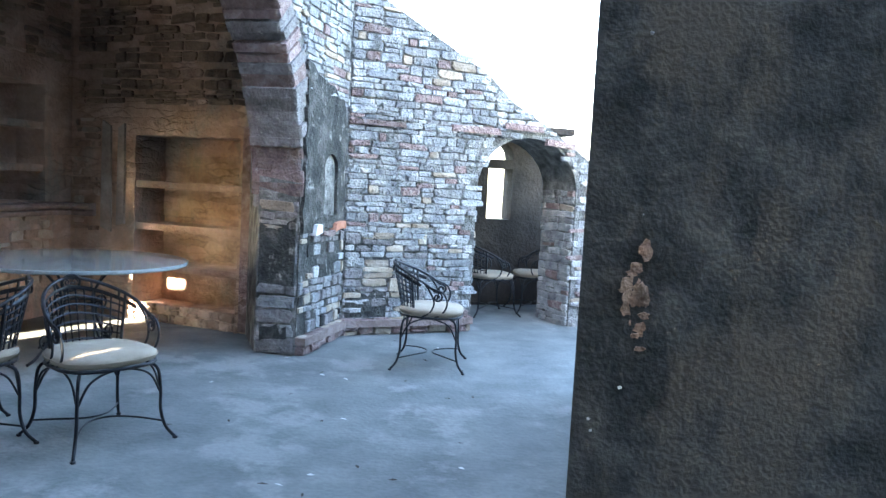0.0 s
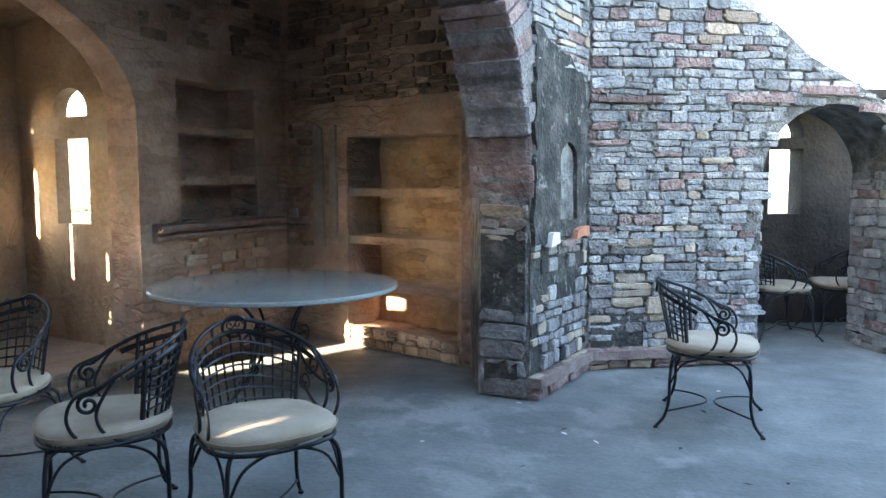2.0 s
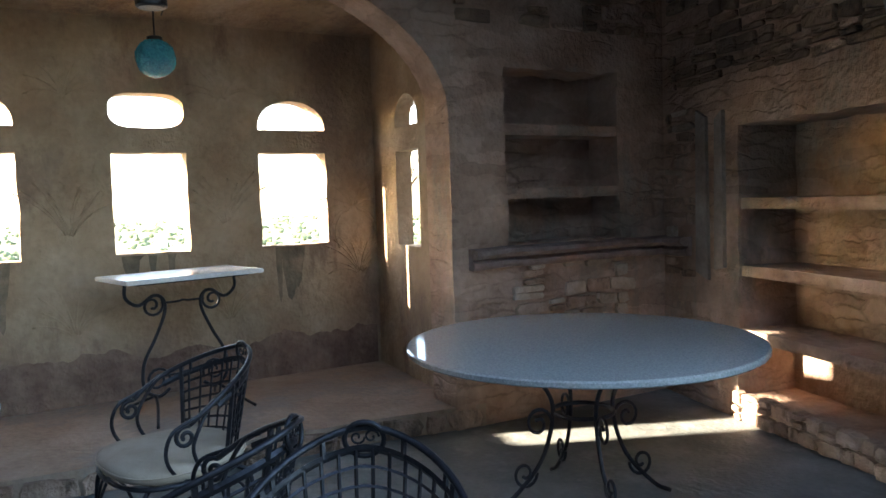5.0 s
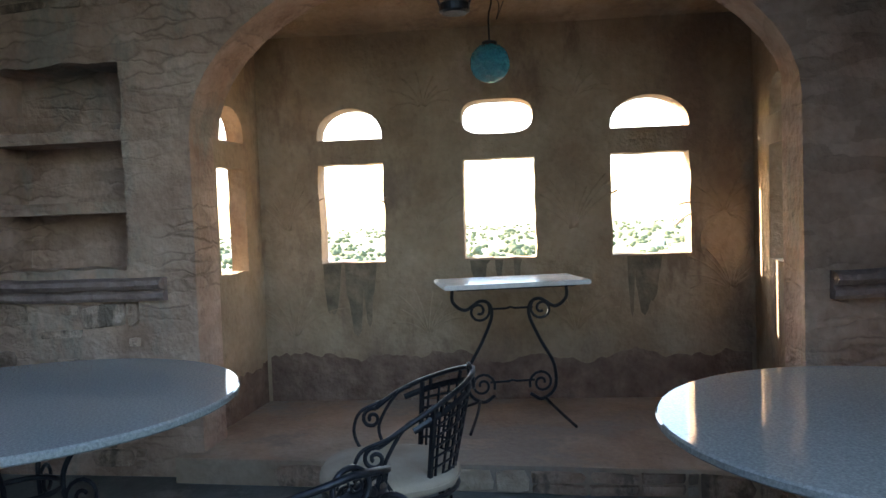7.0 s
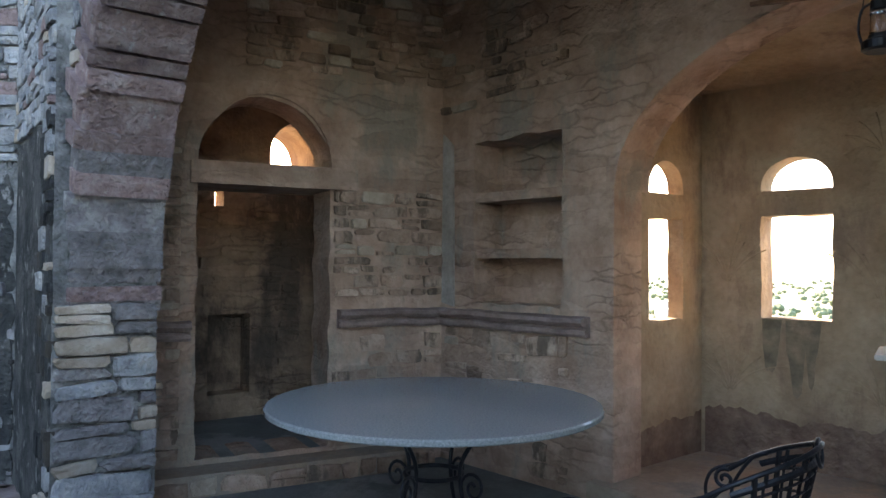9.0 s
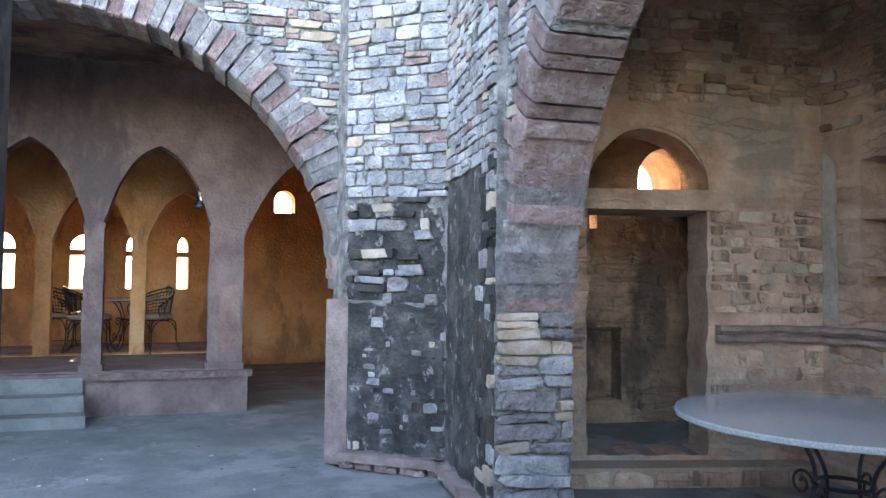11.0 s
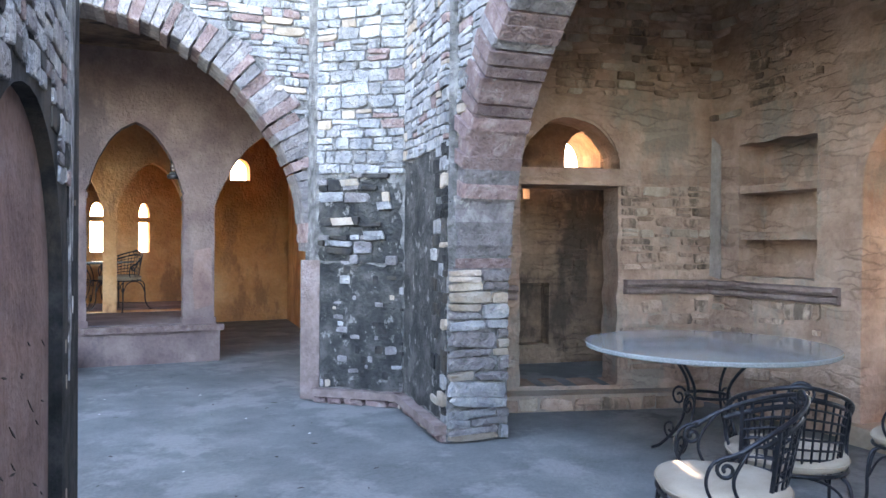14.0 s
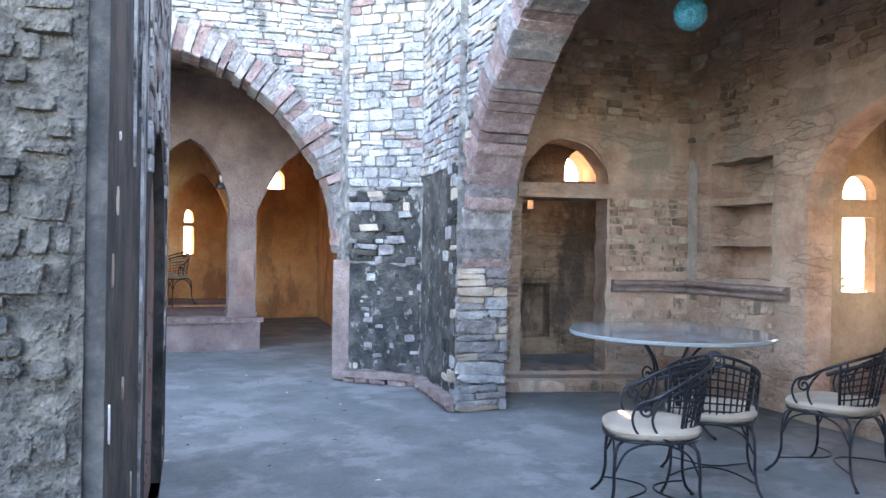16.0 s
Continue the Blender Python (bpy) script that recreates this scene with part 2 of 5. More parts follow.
def along(a, b, side=1):
    """A map from (u along a-b, z, w outwards) to a place; side 1: w grows to the left of a-b."""
    ax, ay = a
    d = Vector((b[0] - ax, b[1] - ay)).normalized()
    nx, ny = -d.y * side, d.x * side
    return lambda u, v, w: (ax + d.x * u + nx * w, ay + d.y * u + ny * w, v)


def length(a, b):
    return math.hypot(b[0] - a[0], b[1] - a[1])


def arch(u0, u1, z0, spring, rise, steps=20, power=2.0):
    """An arched opening's outline."""
    c, r = (u0 + u1) / 2, (u1 - u0) / 2
    pts = [(u1, z0), (u1, spring)]
    for i in range(1, steps):
        a = math.pi * i / steps
        pts.append((c + r * math.cos(a), spring + rise * abs(math.sin(a)) ** (2 / power)))
    return pts + [(u0, spring), (u0, z0)]


def rect(u0, u1, z0, z1):
    return [(u0, z0), (u1, z0), (u1, z1), (u0, z1)]


def rough(outline, amp=0.012, step=0.07, seed=0.0):
    """The same outline with worn, uneven edges."""
    out_ = []
    for (u, v), (p, q) in zip(outline, outline[1:] + outline[:1]):
        n = max(1, int(math.hypot(p - u, q - v) / step))
        for i in range(n):
            x, y = u + (p - u) * i / n, v + (q - v) * i / n
            here = Vector((x * 6 + seed, y * 6, seed))
            out_.append((x + amp * 1.8 * noise.noise(here), y + amp * 1.8 * noise.noise(here + Vector((9.1, 4.7, 2.2)))))
    return out_


def wall(name, a, b, z0, z1, thick, mat, side, holes=(), outline=None, label=""):
    """A wall whose visible face runs from a to b; it is thick towards the side."""
    bm = solid(outline or rect(0, length(a, b), z0, z1), holes, thick, along(a, b, side))
    return tagged(part(name, bm, mat, kind="structure"), label)


def box_bm(x0, x1, y0, y1, z0, z1):
    bm = bmesh.new()
    v = [bm.verts.new((x, y, z)) for z in (z0, z1) for x, y in ((x0, y0), (x1, y0), (x1, y1), (x0, y1))]
    for f in ((3, 2, 1, 0), (4, 5, 6, 7), (0, 1, 5, 4), (1, 2, 6, 5), (2, 3, 7, 6), (3, 0, 4, 7)):
        bm.faces.new([v[i] for i in f])
    return bm


def prism(points, z0, z1):
    """An upright prism over a plan outline."""
    return solid([(x, y) for x, y in points], [], z1 - z0, lambda u, v, w: (u, v, z0 + w))



# ---- large structure ----
bm = bmesh.new()
bmesh.ops.create_grid(bm, x_segments=2, y_segments=2, size=14)
ob = tagged(part("floor", bm, M_FLOOR, kind="structure"), "worn blue-grey concrete floor of the roofless hall")
ob.location = (-1.0, 2.0, 0)

L0, L1 = (-5.56, 1.81), (-5.28, 3.45)     # niche wall beside the doorway
R0, R1 = (-4.46, 6.69), (-4.19, 8.54)     # niche wall beside the shelves
# bay arch wall
A0, A1 = L1, R0
span = length(A0, A1)
TOP = 5.8
bay_top = [(0, TOP), (span, TOP), (span, 2.05)] + [(span / 2 + span / 2 * math.cos(math.pi * i / 24), 2.05 + 0.95 * math.sin(math.pi * i / 24)) for i in range(1, 24)] + [(0, 2.05)]
wall("wall_bay_arch", A0, A1, 0, TOP, 0.35, M_PLASTER, 1, outline=bay_top, label="brown plastered wall over the wide arch to the window bay")


def niche_wall(name, a, b, n0, n1, z0, z1, shelves, side, label):
    ln = length(a, b)
    w = wall(name, a, b, 0, TOP, 0.32, M_PLASTER, side, [rough(rect(n0, n1, z0, z1), 0.014)], label=label)
    f = along(a, b, side)
    part("niche_back", solid(rect(n0 - 0.05, n1 + 0.05, z0 - 0.05, z1 + 0.05), [], 0.05, lambda u, v, q: f(u, v, 0.32 + q)), M_PLASTER, w)
    for z in shelves:
        part("shelf", solid(rect(n0, n1, z - 0.035, z + 0.035), [], 0.30, lambda u, v, q: f(u, v, 0.015 + q)), M_PLASTER, w)
    return w


wl = niche_wall("wall_niche_west", L0, L1, 0.37, 1.24, 1.26, 2.5, (1.64, 2.07), 1, "brown plastered wall with a shelved niche over a moulded ledge")
wr = niche_wall("wall_niche_north", R0, R1, 0.43, 1.42, 1.2, 2.38, (1.54, 1.97), 1, "brown plastered wall with a shelved niche over a moulded ledge")
# shelf recess wall
S0, S1 = (-4.19, 8.54), (-1.75, 7.56)
ws = wall("wall_shelves", S0, S1, 0, TOP, 0.45, M_PLASTER, 1, [rough(rect(0.88, 2.19, 0.16, 1.93), 0.012)], label="brown plastered wall with a deep recess of four shelves")
fs = along(S0, S1, 1)
part("recess_back", solid(rect(0.8, 2.25, 0.1, 2.0), [], 0.06, lambda u, v, q: fs(u, v, 0.45 + q)), M_PLASTER, ws)
for z in (0.57, 0.99, 1.43):
    part("shelf", solid(rect(0.88, 2.19, z - 0.035, z + 0.035), [], 0.42, lambda u, v, q: fs(u, v, 0.02 + q)), M_PLASTER, ws)
# doorway wall of the apse
D0, D1 = (-5.56, 1.81), (-3.05, 0.66)
dl = length(D0, D1)
DU = (0.95, 1.92)
wd = wall("wall_doorway", D0, D1, 0, TOP, 0.4, M_PLASTER, -1, [rough(list(reversed(arch(DU[0], DU[1], 0.19, 2.26, 0.5))), 0.012, 0.06)], label="rough brown plastered wall with an arched doorway under a beam")
fd = along(D0, D1, -1)
part("lintel_beam", solid(rect(DU[0] - 0.2, DU[1] + 0.05, 2.11, 2.27), [], 0.62, lambda u, v, q: fd(u, v, -0.06 + q)), M_PLASTER, wd, "grey stone beam across the doorway")
# room behind the doorway; its shade is put into the dark wall colour
K0, K1 = (-7.4, 0.75), (-3.3, -0.45)
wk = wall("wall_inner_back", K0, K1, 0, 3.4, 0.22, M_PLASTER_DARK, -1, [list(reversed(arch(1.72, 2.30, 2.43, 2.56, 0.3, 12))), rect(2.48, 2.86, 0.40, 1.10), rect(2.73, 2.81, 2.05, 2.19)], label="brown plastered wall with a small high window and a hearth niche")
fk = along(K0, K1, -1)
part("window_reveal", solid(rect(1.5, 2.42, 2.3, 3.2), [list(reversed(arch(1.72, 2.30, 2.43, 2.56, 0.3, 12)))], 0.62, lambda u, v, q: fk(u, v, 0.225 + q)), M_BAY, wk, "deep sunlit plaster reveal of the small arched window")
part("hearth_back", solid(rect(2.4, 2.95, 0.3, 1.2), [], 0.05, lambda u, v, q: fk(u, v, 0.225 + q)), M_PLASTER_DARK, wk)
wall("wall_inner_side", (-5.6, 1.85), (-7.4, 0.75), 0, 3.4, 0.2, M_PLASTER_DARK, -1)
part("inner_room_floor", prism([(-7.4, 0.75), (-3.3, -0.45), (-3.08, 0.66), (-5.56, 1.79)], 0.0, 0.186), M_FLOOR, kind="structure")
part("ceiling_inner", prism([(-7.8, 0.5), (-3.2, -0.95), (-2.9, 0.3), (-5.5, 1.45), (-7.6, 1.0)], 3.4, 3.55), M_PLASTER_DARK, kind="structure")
part("door_step", prism([(-5.42, 1.72), (-3.55, 0.86), (-3.42, 1.12), (-5.3, 1.95)], 0.0, 0.15), M_EARTH, kind="structure", label="low stone step before the doorway")

# bay
B0, B1 = (-6.52, 3.59), (-6.08, 7.15)
fb = along(B0, B1, 1)
W1, W2, W3 = (0.45, 0.94), (1.53, 2.05), (2.60, 3.15)
holes = []
for u0, u1, zt, pw in ((*W1, 2.33, 2.0), (*W2, 2.35, 3.2), (*W3, 2.33, 2.0)):
    holes.append(rough(rect(u0, u1, 1.19, 1.92), 0.007))
    if pw > 3:
        c, r = (u0 + u1) / 2, (u1 - u0) / 2
        holes.append([(c + r * math.copysign(abs(math.cos(a)) ** 0.5, math.cos(a)), 2.225 + 0.125 * math.copysign(abs(math.sin(a)) ** 0.8, math.sin(a))) for a in (2 * math.pi * i / 32 for i in range(32))])
    else:
        holes.append(list(reversed(arch(u0, u1, 2.10, 2.13, zt - 2.13, 16, pw))))
wb = wall("wall_bay_back", B0, B1, 0, 3.3, 0.2, M_BAY, 1, holes, label="mud plastered bay wall with three arched window openings")
C0, C1 = (-5.60, 3.40), (-6.52, 3.59)
cl = length(C0, C1)
wall("wall_bay_side_south", C0, C1, 0, 3.3, 0.13, M_BAY, 1, [rough(rect(0.25, 0.68, 1.17, 1.9), 0.008), list(reversed(arch(0.25, 0.68, 2.08, 2.12, 0.2, 14)))], label="mud plastered side wall of the bay with a narrow window")
E0, E1 = (-6.08, 7.15), (-4.75, 6.85)
wall("wall_bay_side_north", E0, E1, 0, 3.3, 0.13, M_BAY, 1, [rect(0.5, 0.95, 1.17, 1.9), list(reversed(arch(0.5, 0.95, 2.08, 2.12, 0.2, 14)))], label="mud plastered side wall of the bay with a narrow window")
part("ceiling_bay", solid([(-6.9, 3.2), (-5.4, 3.1), (-4.6, 7.1), (-6.4, 7.5)], [], 0.2, lambda u, v, w: (u, v, 2.87 + w + 0.2 * (u + 0.12 * (5.5 - v) + 6.3))), M_BAY, kind="structure")
part("bay_floor", prism([(-6.52, 3.59), (-5.2, 3.3), (-5.08, 3.9), (-4.62, 6.2), (-4.42, 6.9), (-6.08, 7.15)], 0.0, 0.15), M_EARTH, kind="structure", label="raised earthen bay floor with a worn kerb")
# apse dome
bm = bmesh.new()
bmesh.ops.create_uvsphere(bm, u_segments=32, v_segments=12, radius=1)
bmesh.ops.delete(bm, geom=[v for v in bm.verts if v.co.z < -0.05], context="VERTS")
for v in bm.verts:
    v.co = Vector((v.co.x * 4.3 - 3.6, v.co.y * 4.6 + 5.0, 4.25 + v.co.z * 1.6))
bmesh.ops.delete(bm, geom=[v for v in bm.verts if v.co.x > -1.3], context="VERTS")
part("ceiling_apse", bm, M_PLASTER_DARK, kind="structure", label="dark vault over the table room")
# closing walls around the apse above
# arch 1
Q0, Q1 = (-1.42, 6.87), (-2.58, 1.78)
ql = length(Q0, Q1)
fq = along(Q0, Q1, -1)
WALLTOP = 7.2
a1 = [(-0.35, 1.3), (-0.1, 1.3)] + [(ql / 2 - (ql / 2 + 0.1) * math.cos(math.pi * i / 32), 1.3 + 2.5 * math.sin(math.pi * i / 32)) for i in range(1, 32)] + [(ql + 0.1, 1.3), (ql + 0.4, 1.3), (ql + 0.4, WALLTOP), (-0.35, WALLTOP)]
wall("wall_great_arch", Q0, Q1, 0, 0, 0.42, M_MORTAR, -1, outline=a1, label="rubble wall over the great arch of purple stone")
# pillar P1 and P2
part("wall_pier_north", prism([(-1.78, 6.93), (-1.40, 6.85), (-1.14, 7.86), (-1.1, 8.5), (-1.9, 8.3), (-2.05, 7.7)], 0, WALLTOP), M_MORTAR, kind="structure", label="grey rubble pier with lime mortar beside the great arch")
part("wall_pier_south", prism([(-3.0, 1.86), (-2.49, 1.76), (-2.86, 0.48), (-2.26, -0.2), (-2.28, -0.50), (-3.2, -0.6), (-3.4, 0.8), (-3.15, 1.3)], 0, WALLTOP), M_MORTAR, kind="structure", label="black-stained rubble pier between the two arches")
# arch 2
T0, T1 = (-2.27, -0.46), (2.4, -1.55)
tl = length(T0, T1)
c2, r2 = 2.33, 2.33
a2 = [(-0.3, 1.45), (-0.1, 1.45)] + [(c2 - (r2 + 0.1) * math.cos(math.pi * i / 32), 1.45 + 2.35 * math.sin(math.pi * i / 32)) for i in range(1, 32)] + [(2 * r2 + 0.1, 1.45), (2 * r2 + 0.1, 0), (tl + 1, 0), (tl + 1, WALLTOP), (-0.3, WALLTOP)]
wall("wall_hall_arch", T0, T1, 0, 0, 0.45, M_MORTAR, -1, outline=a2, label="rubble wall over the arch to the ochre hall")
# door wall
U0, U1 = (-1.14, 7.87), (4.2, 10.35)
fu = along(U0, U1, 1)
ul = length(U0, U1)
top = [(0, 0), (1.51, 0), (1.51, 1.55)] + [(2.17 - 0.66 * math.cos(math.pi * i / 16), 1.55 + 0.62 * math.sin(math.pi * i / 16)) for i in range(1, 16)] + [(2.83, 1.55), (2.83, 0), (ul, 0), (ul, 1.2), (3.9, 1.35), (3.3, 1.6), (3.0, 1.95), (2.75, 2.1), (2.3, 2.35), (1.9, 2.55), (1.6, 2.8), (1.0, 3.1), (0.5, 3.35), (0, 3.6)]
wall("wall_door", U0, U1, 0, 0, 0.7, M_MORTAR, 1, outline=top, label="grey dry rubble wall with an arched doorway and a broken top")
# Back room walls and ceiling coloured near black in place of deep shade.
wall("wall_back_room", (-0.8, 10.0), (2.05, 11.0), 0, 2.3, 0.3, M_ROOM_SHADE_CHIPS, 1, outline=[(0, 0), (3.02, 0), (3.02, 0.9), (2.75, 1.5), (2.45, 2.3), (0, 2.3)], holes=[rect(1.36, 1.72, 1.17, 1.86), list(reversed(arch(1.36, 1.72, 1.98, 2.0, 0.2, 12)))])
wall("wall_back_room_side", (-0.9, 8.8), (-0.8, 10.1), 0, 2.3, 0.3, M_ROOM_SHADE_CHIPS, 1)
wall("wall_back_room_east", (2.05, 11.0), (2.35, 10.15), 0, 0.9, 0.3, M_ROOM_SHADE_CHIPS, 1)
part("ceiling_back_room", prism([(-1.0, 8.75), (-0.9, 10.3), (1.3, 11.0), (1.5, 9.85)], 2.3, 2.38), M_ROOM_SHADE_CHIPS, kind="structure")
# long pier wall W
V0, V1 = (0.135, 1.97), (1.10, 6.04)
vl = length(V0, V1)
wv = wall("wall_black_pier", V0, V1, 0, 3.9, 0.25, M_BLACK, -1, [[(2.62, 0.0) if i == 0 else p for i, p in enumerate(arch(0.70, 2.62, 0.0, 1.25, 0.85))]], label="black weathered pier wall with a blind red arch")
fv = along(V0, V1, -1)
part("blind_arch_back", solid(rect(0.6, 2.75, 0, 2.2), [], 1.2, lambda u, v, q: fv(u, v, 0.06 + q)), M_RED_PLASTER, wv, "dull red plaster with short cracks")
part("pier_core", solid(rect(0.0, vl, 0, 3.9), [], 1.3, lambda u, v, q: fv(u, v, 0.25 + q)), M_BLACK, wv)

# ochre hall
part("platform", prism([(-2.24, -3.15), (-0.56, -3.42), (3.0, -4.0), (3.0, -7.6), (-2.9, -7.2)], 0, 0.47), M_HALL, kind="structure", label="raised plastered platform with a stone kerb")
HALL_W = ((1.7, 2.1), (2.9, 3.3), (4.08, 4.5), (4.92, 5.16), (5.72, 5.9))
wall("wall_hall_back", (3.5, -8.2), (-5.5, -7.6), 0, 4, 0.3, M_ORANGE, 1, [rect(a, b, 1.32, 1.86) for a, b in HALL_W] + [list(reversed(arch(a, b, 1.95, 1.98, 0.22, 12))) for a, b in HALL_W] + [list(reversed(arch(7.35, 7.72, 2.7, 2.9, 0.2, 10)))])
wall("wall_hall_west", (-5.0, -7.8), (-3.2, -0.6), 0, 4, 0.3, M_ORANGE, 1)
wall("wall_hall_east", (3.3, -1.0), (3.3, -8.4), 0, 4, 0.3, M_ORANGE, 1)
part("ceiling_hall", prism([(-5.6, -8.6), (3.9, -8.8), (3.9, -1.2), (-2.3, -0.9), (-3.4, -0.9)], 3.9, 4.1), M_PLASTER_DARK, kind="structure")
# columns and cusped arches of the hall
def cusped(u0, u1, z0, spring, rise, steps=22):
    """A shouldered arch that ends in a low point."""
    c, r = (u0 + u1) / 2, (u1 - u0) / 2
    pts = [(u1, z0), (u1, spring)]
    for i in range(1, steps):
        x = math.cos(math.pi * i / steps)
        pts.append((c + r * x, spring + rise * (0.7 * (1 - abs(x) ** 2.8) + 0.3 * (1 - abs(x)))))
    return pts + [(u0, spring), (u0, z0)]


H0, H1 = (-2.22, -3.2), (3.0, -4.0)
fh = along(H0, H1, -1)
hall_len = length(H0, H1)
HALL_ARCHES = [(0.42, 1.54), (1.74, 2.86), (3.06, 4.18)]
wh = wall("wall_hall_arcade", H0, H1, 0, 0, 0.26, M_HALL, -1, [rough(list(reversed(cusped(a, b, 0.49, 2.15, 0.87))), 0.008) for a, b in HALL_ARCHES], outline=rect(0.04, hall_len, 0.475, 3.9), label="grey-brown plastered arcade of pointed arches on square pillars")
west = [(-1.5 + 1.54 * i / 16, 0) for i in range(17)]
west = [(u, 2.0 + 1.05 * (0.86 * (1 - min(1, abs((u + 1.03) / 1.07)) ** 3) + 0.14 * (1 - min(1, abs((u + 1.03) / 1.07))))) for u, _ in west]
wall("wall_hall_arcade_west", H0, H1, 0, 0, 0.26, M_HALL, -1, outline=west + [(0.04, 3.9), (-1.5, 3.9)], label="grey-brown plaster over the side arch of the hall")
part("repair_patch", solid([(0.06, 0.72), (0.28, 0.66), (0.31, 1.0), (0.29, 1.42), (0.08, 1.46)], [], -0.006, fh), M_RED_PLASTER, wh, "dark purple-grey cement repair on the pillar")
for a, b in ((0.04, 0.42), (1.54, 1.74), (2.86, 3.06)):
    part("pillar_base", solid(rect(a - 0.02, b + 0.02, 0.476, 0.56), [], 0.30, lambda u, v, q: fh(u, v, q - 0.03)), M_HALL, wh, "worn moulded pillar base")
    part("pillar_cap", solid(rect(a - 0.012, b + 0.012, 2.06, 2.12), [], 0.29, lambda u, v, q: fh(u, v, q - 0.015)), M_HALL, wh)
IN0, IN1 = (-2.3, -5.2), (3.0, -6.0)
inner = [(-0.05, 0.92), (1.11, 2.08), (2.27, 3.24), (3.43, 4.4)]
wi = wall("wall_hall_arcade_inner", IN0, IN1, 0, 0, 0.22, M_ORANGE, -1, [list(reversed(cusped(a, b, 0.49, 2.0, 0.7))) for a, b in inner], outline=rect(-0.35, 5.36, 0.475, 3.9), label="smoke-tinted plastered inner arcade on slender columns")
part("platform_kerb", prism([(-2.28, -3.10), (-0.56, -3.36), (-0.56, -3.6), (-2.28, -3.3)], 0.40, 0.475), M_STONE_RED, kind="structure", label="worn stone kerb of the platform")
for i in range(3):
    part("hall_step", prism([(-0.52, -3.36 + 0.28 * (2 - i)), (0.9, -3.6 + 0.28 * (2 - i)), (0.9, -3.9), (-0.52, -3.6)], 0.0, 0.12 + 0.16 * i), M_FLOOR, kind="structure", label="grey stone step up to the platform")
# closing walls of the court, out of view
wall("wall_court_east", (4.6, 10.6), (4.6, -2.0), 0, 1.3, 0.3, M_MORTAR, 1)
wall("wall_court_south", (2.4, -1.6), (4.8, -2.0), 0, 7.2, 0.3, M_MORTAR, -1)
wall("wall_apse_outer_north", (-1.2, 8.4), (-4.3, 9.4), 0, 6.5, 0.3, M_MORTAR, 1)
# Unseen roof added to keep sun from leaking in over the vault walls.
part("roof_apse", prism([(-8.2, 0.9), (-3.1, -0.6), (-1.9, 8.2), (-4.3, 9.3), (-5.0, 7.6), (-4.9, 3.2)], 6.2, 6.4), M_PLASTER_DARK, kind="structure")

# ---- stones ----
def stone_mesh(name, rnd, mat, chamfer=0.06, rough=0.26):
    """A unit stone: x along, y up, z out of the wall; about 1 x 1 x 1."""
    bm = bmesh.new()
    base, front = [], []
    sides = 8
    for x, y in ((-1, -1), (0, -1), (1, -1), (1, 0), (1, 1), (0, 1), (-1, 1), (-1, 0)):
        corner = x and y
        kx = 0.5 * (1 - rnd.random() * rough * (1.0 if corner else 0.3))
        ky = 0.5 * (1 - rnd.random() * rough * (1.3 if corner else 0.5))
        x, y = x * kx + (0 if x else rnd.uniform(-0.15, 0.15)), y * ky + (0 if y else rnd.uniform(-0.1, 0.1))
        base.append(bm.verts.new((x, y, -0.6)))
        front.append(bm.verts.new((x * (1 - chamfer), y * (1 - chamfer * 1.6), 0.8 + 0.25 * rnd.random())))
    mid = [bm.verts.new((v.co.x, v.co.y, 0.62)) for v in base]
    for i in range(sides):
        j = (i + 1) % sides
        bm.faces.new((base[i], base[j], mid[j], mid[i]))
        bm.faces.new((mid[i], mid[j], front[j], front[i]))
    c = bm.verts.new((rnd.uniform(-0.1, 0.1), rnd.uniform(-0.1, 0.1), 0.95 + 0.15 * rnd.random()))
    for i in range(sides):
        bm.faces.new((front[i], front[(i + 1) % sides], c))
    me = bpy.data.meshes.new(name)
    bm.to_mesh(me)
    bm.free()
    me.materials.append(mat)
    return me


rnd = random.Random(7)
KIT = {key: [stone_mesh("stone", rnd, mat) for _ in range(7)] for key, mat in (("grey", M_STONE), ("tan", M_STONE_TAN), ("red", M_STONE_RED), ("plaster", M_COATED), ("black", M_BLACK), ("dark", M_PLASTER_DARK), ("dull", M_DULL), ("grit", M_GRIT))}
BLOCKS = {key: [stone_mesh("stone", rnd, mat, 0.05, 0.2) for _ in range(5)] for key, mat in (("grey", M_STONE), ("tan", M_STONE_TAN), ("red", M_STONE_RED))}
placed = collections.Counter()


def frame_at(f, u, v, width, height, depth, tilt=0.0):
    o, x, z = Vector(f(u, v, 0)), Vector(f(u + 1, v, 0)), Vector(f(u, v, -1))
    m = Matrix.Identity(4)
    ex, ez, ey = (x - o).normalized(), (z - o).normalized(), Vector((0, 0, 1))
    c, s = math.cos(tilt), math.sin(tilt)
    ax, ay = ex * c + ey * s, ey * c - ex * s
    for i, (axis, k) in enumerate(((ax, width), (ay, height), (ez, depth))):
        m.col[i] = (*(axis * k), 0)
    m.col[3] = (*o, 1)
    return m


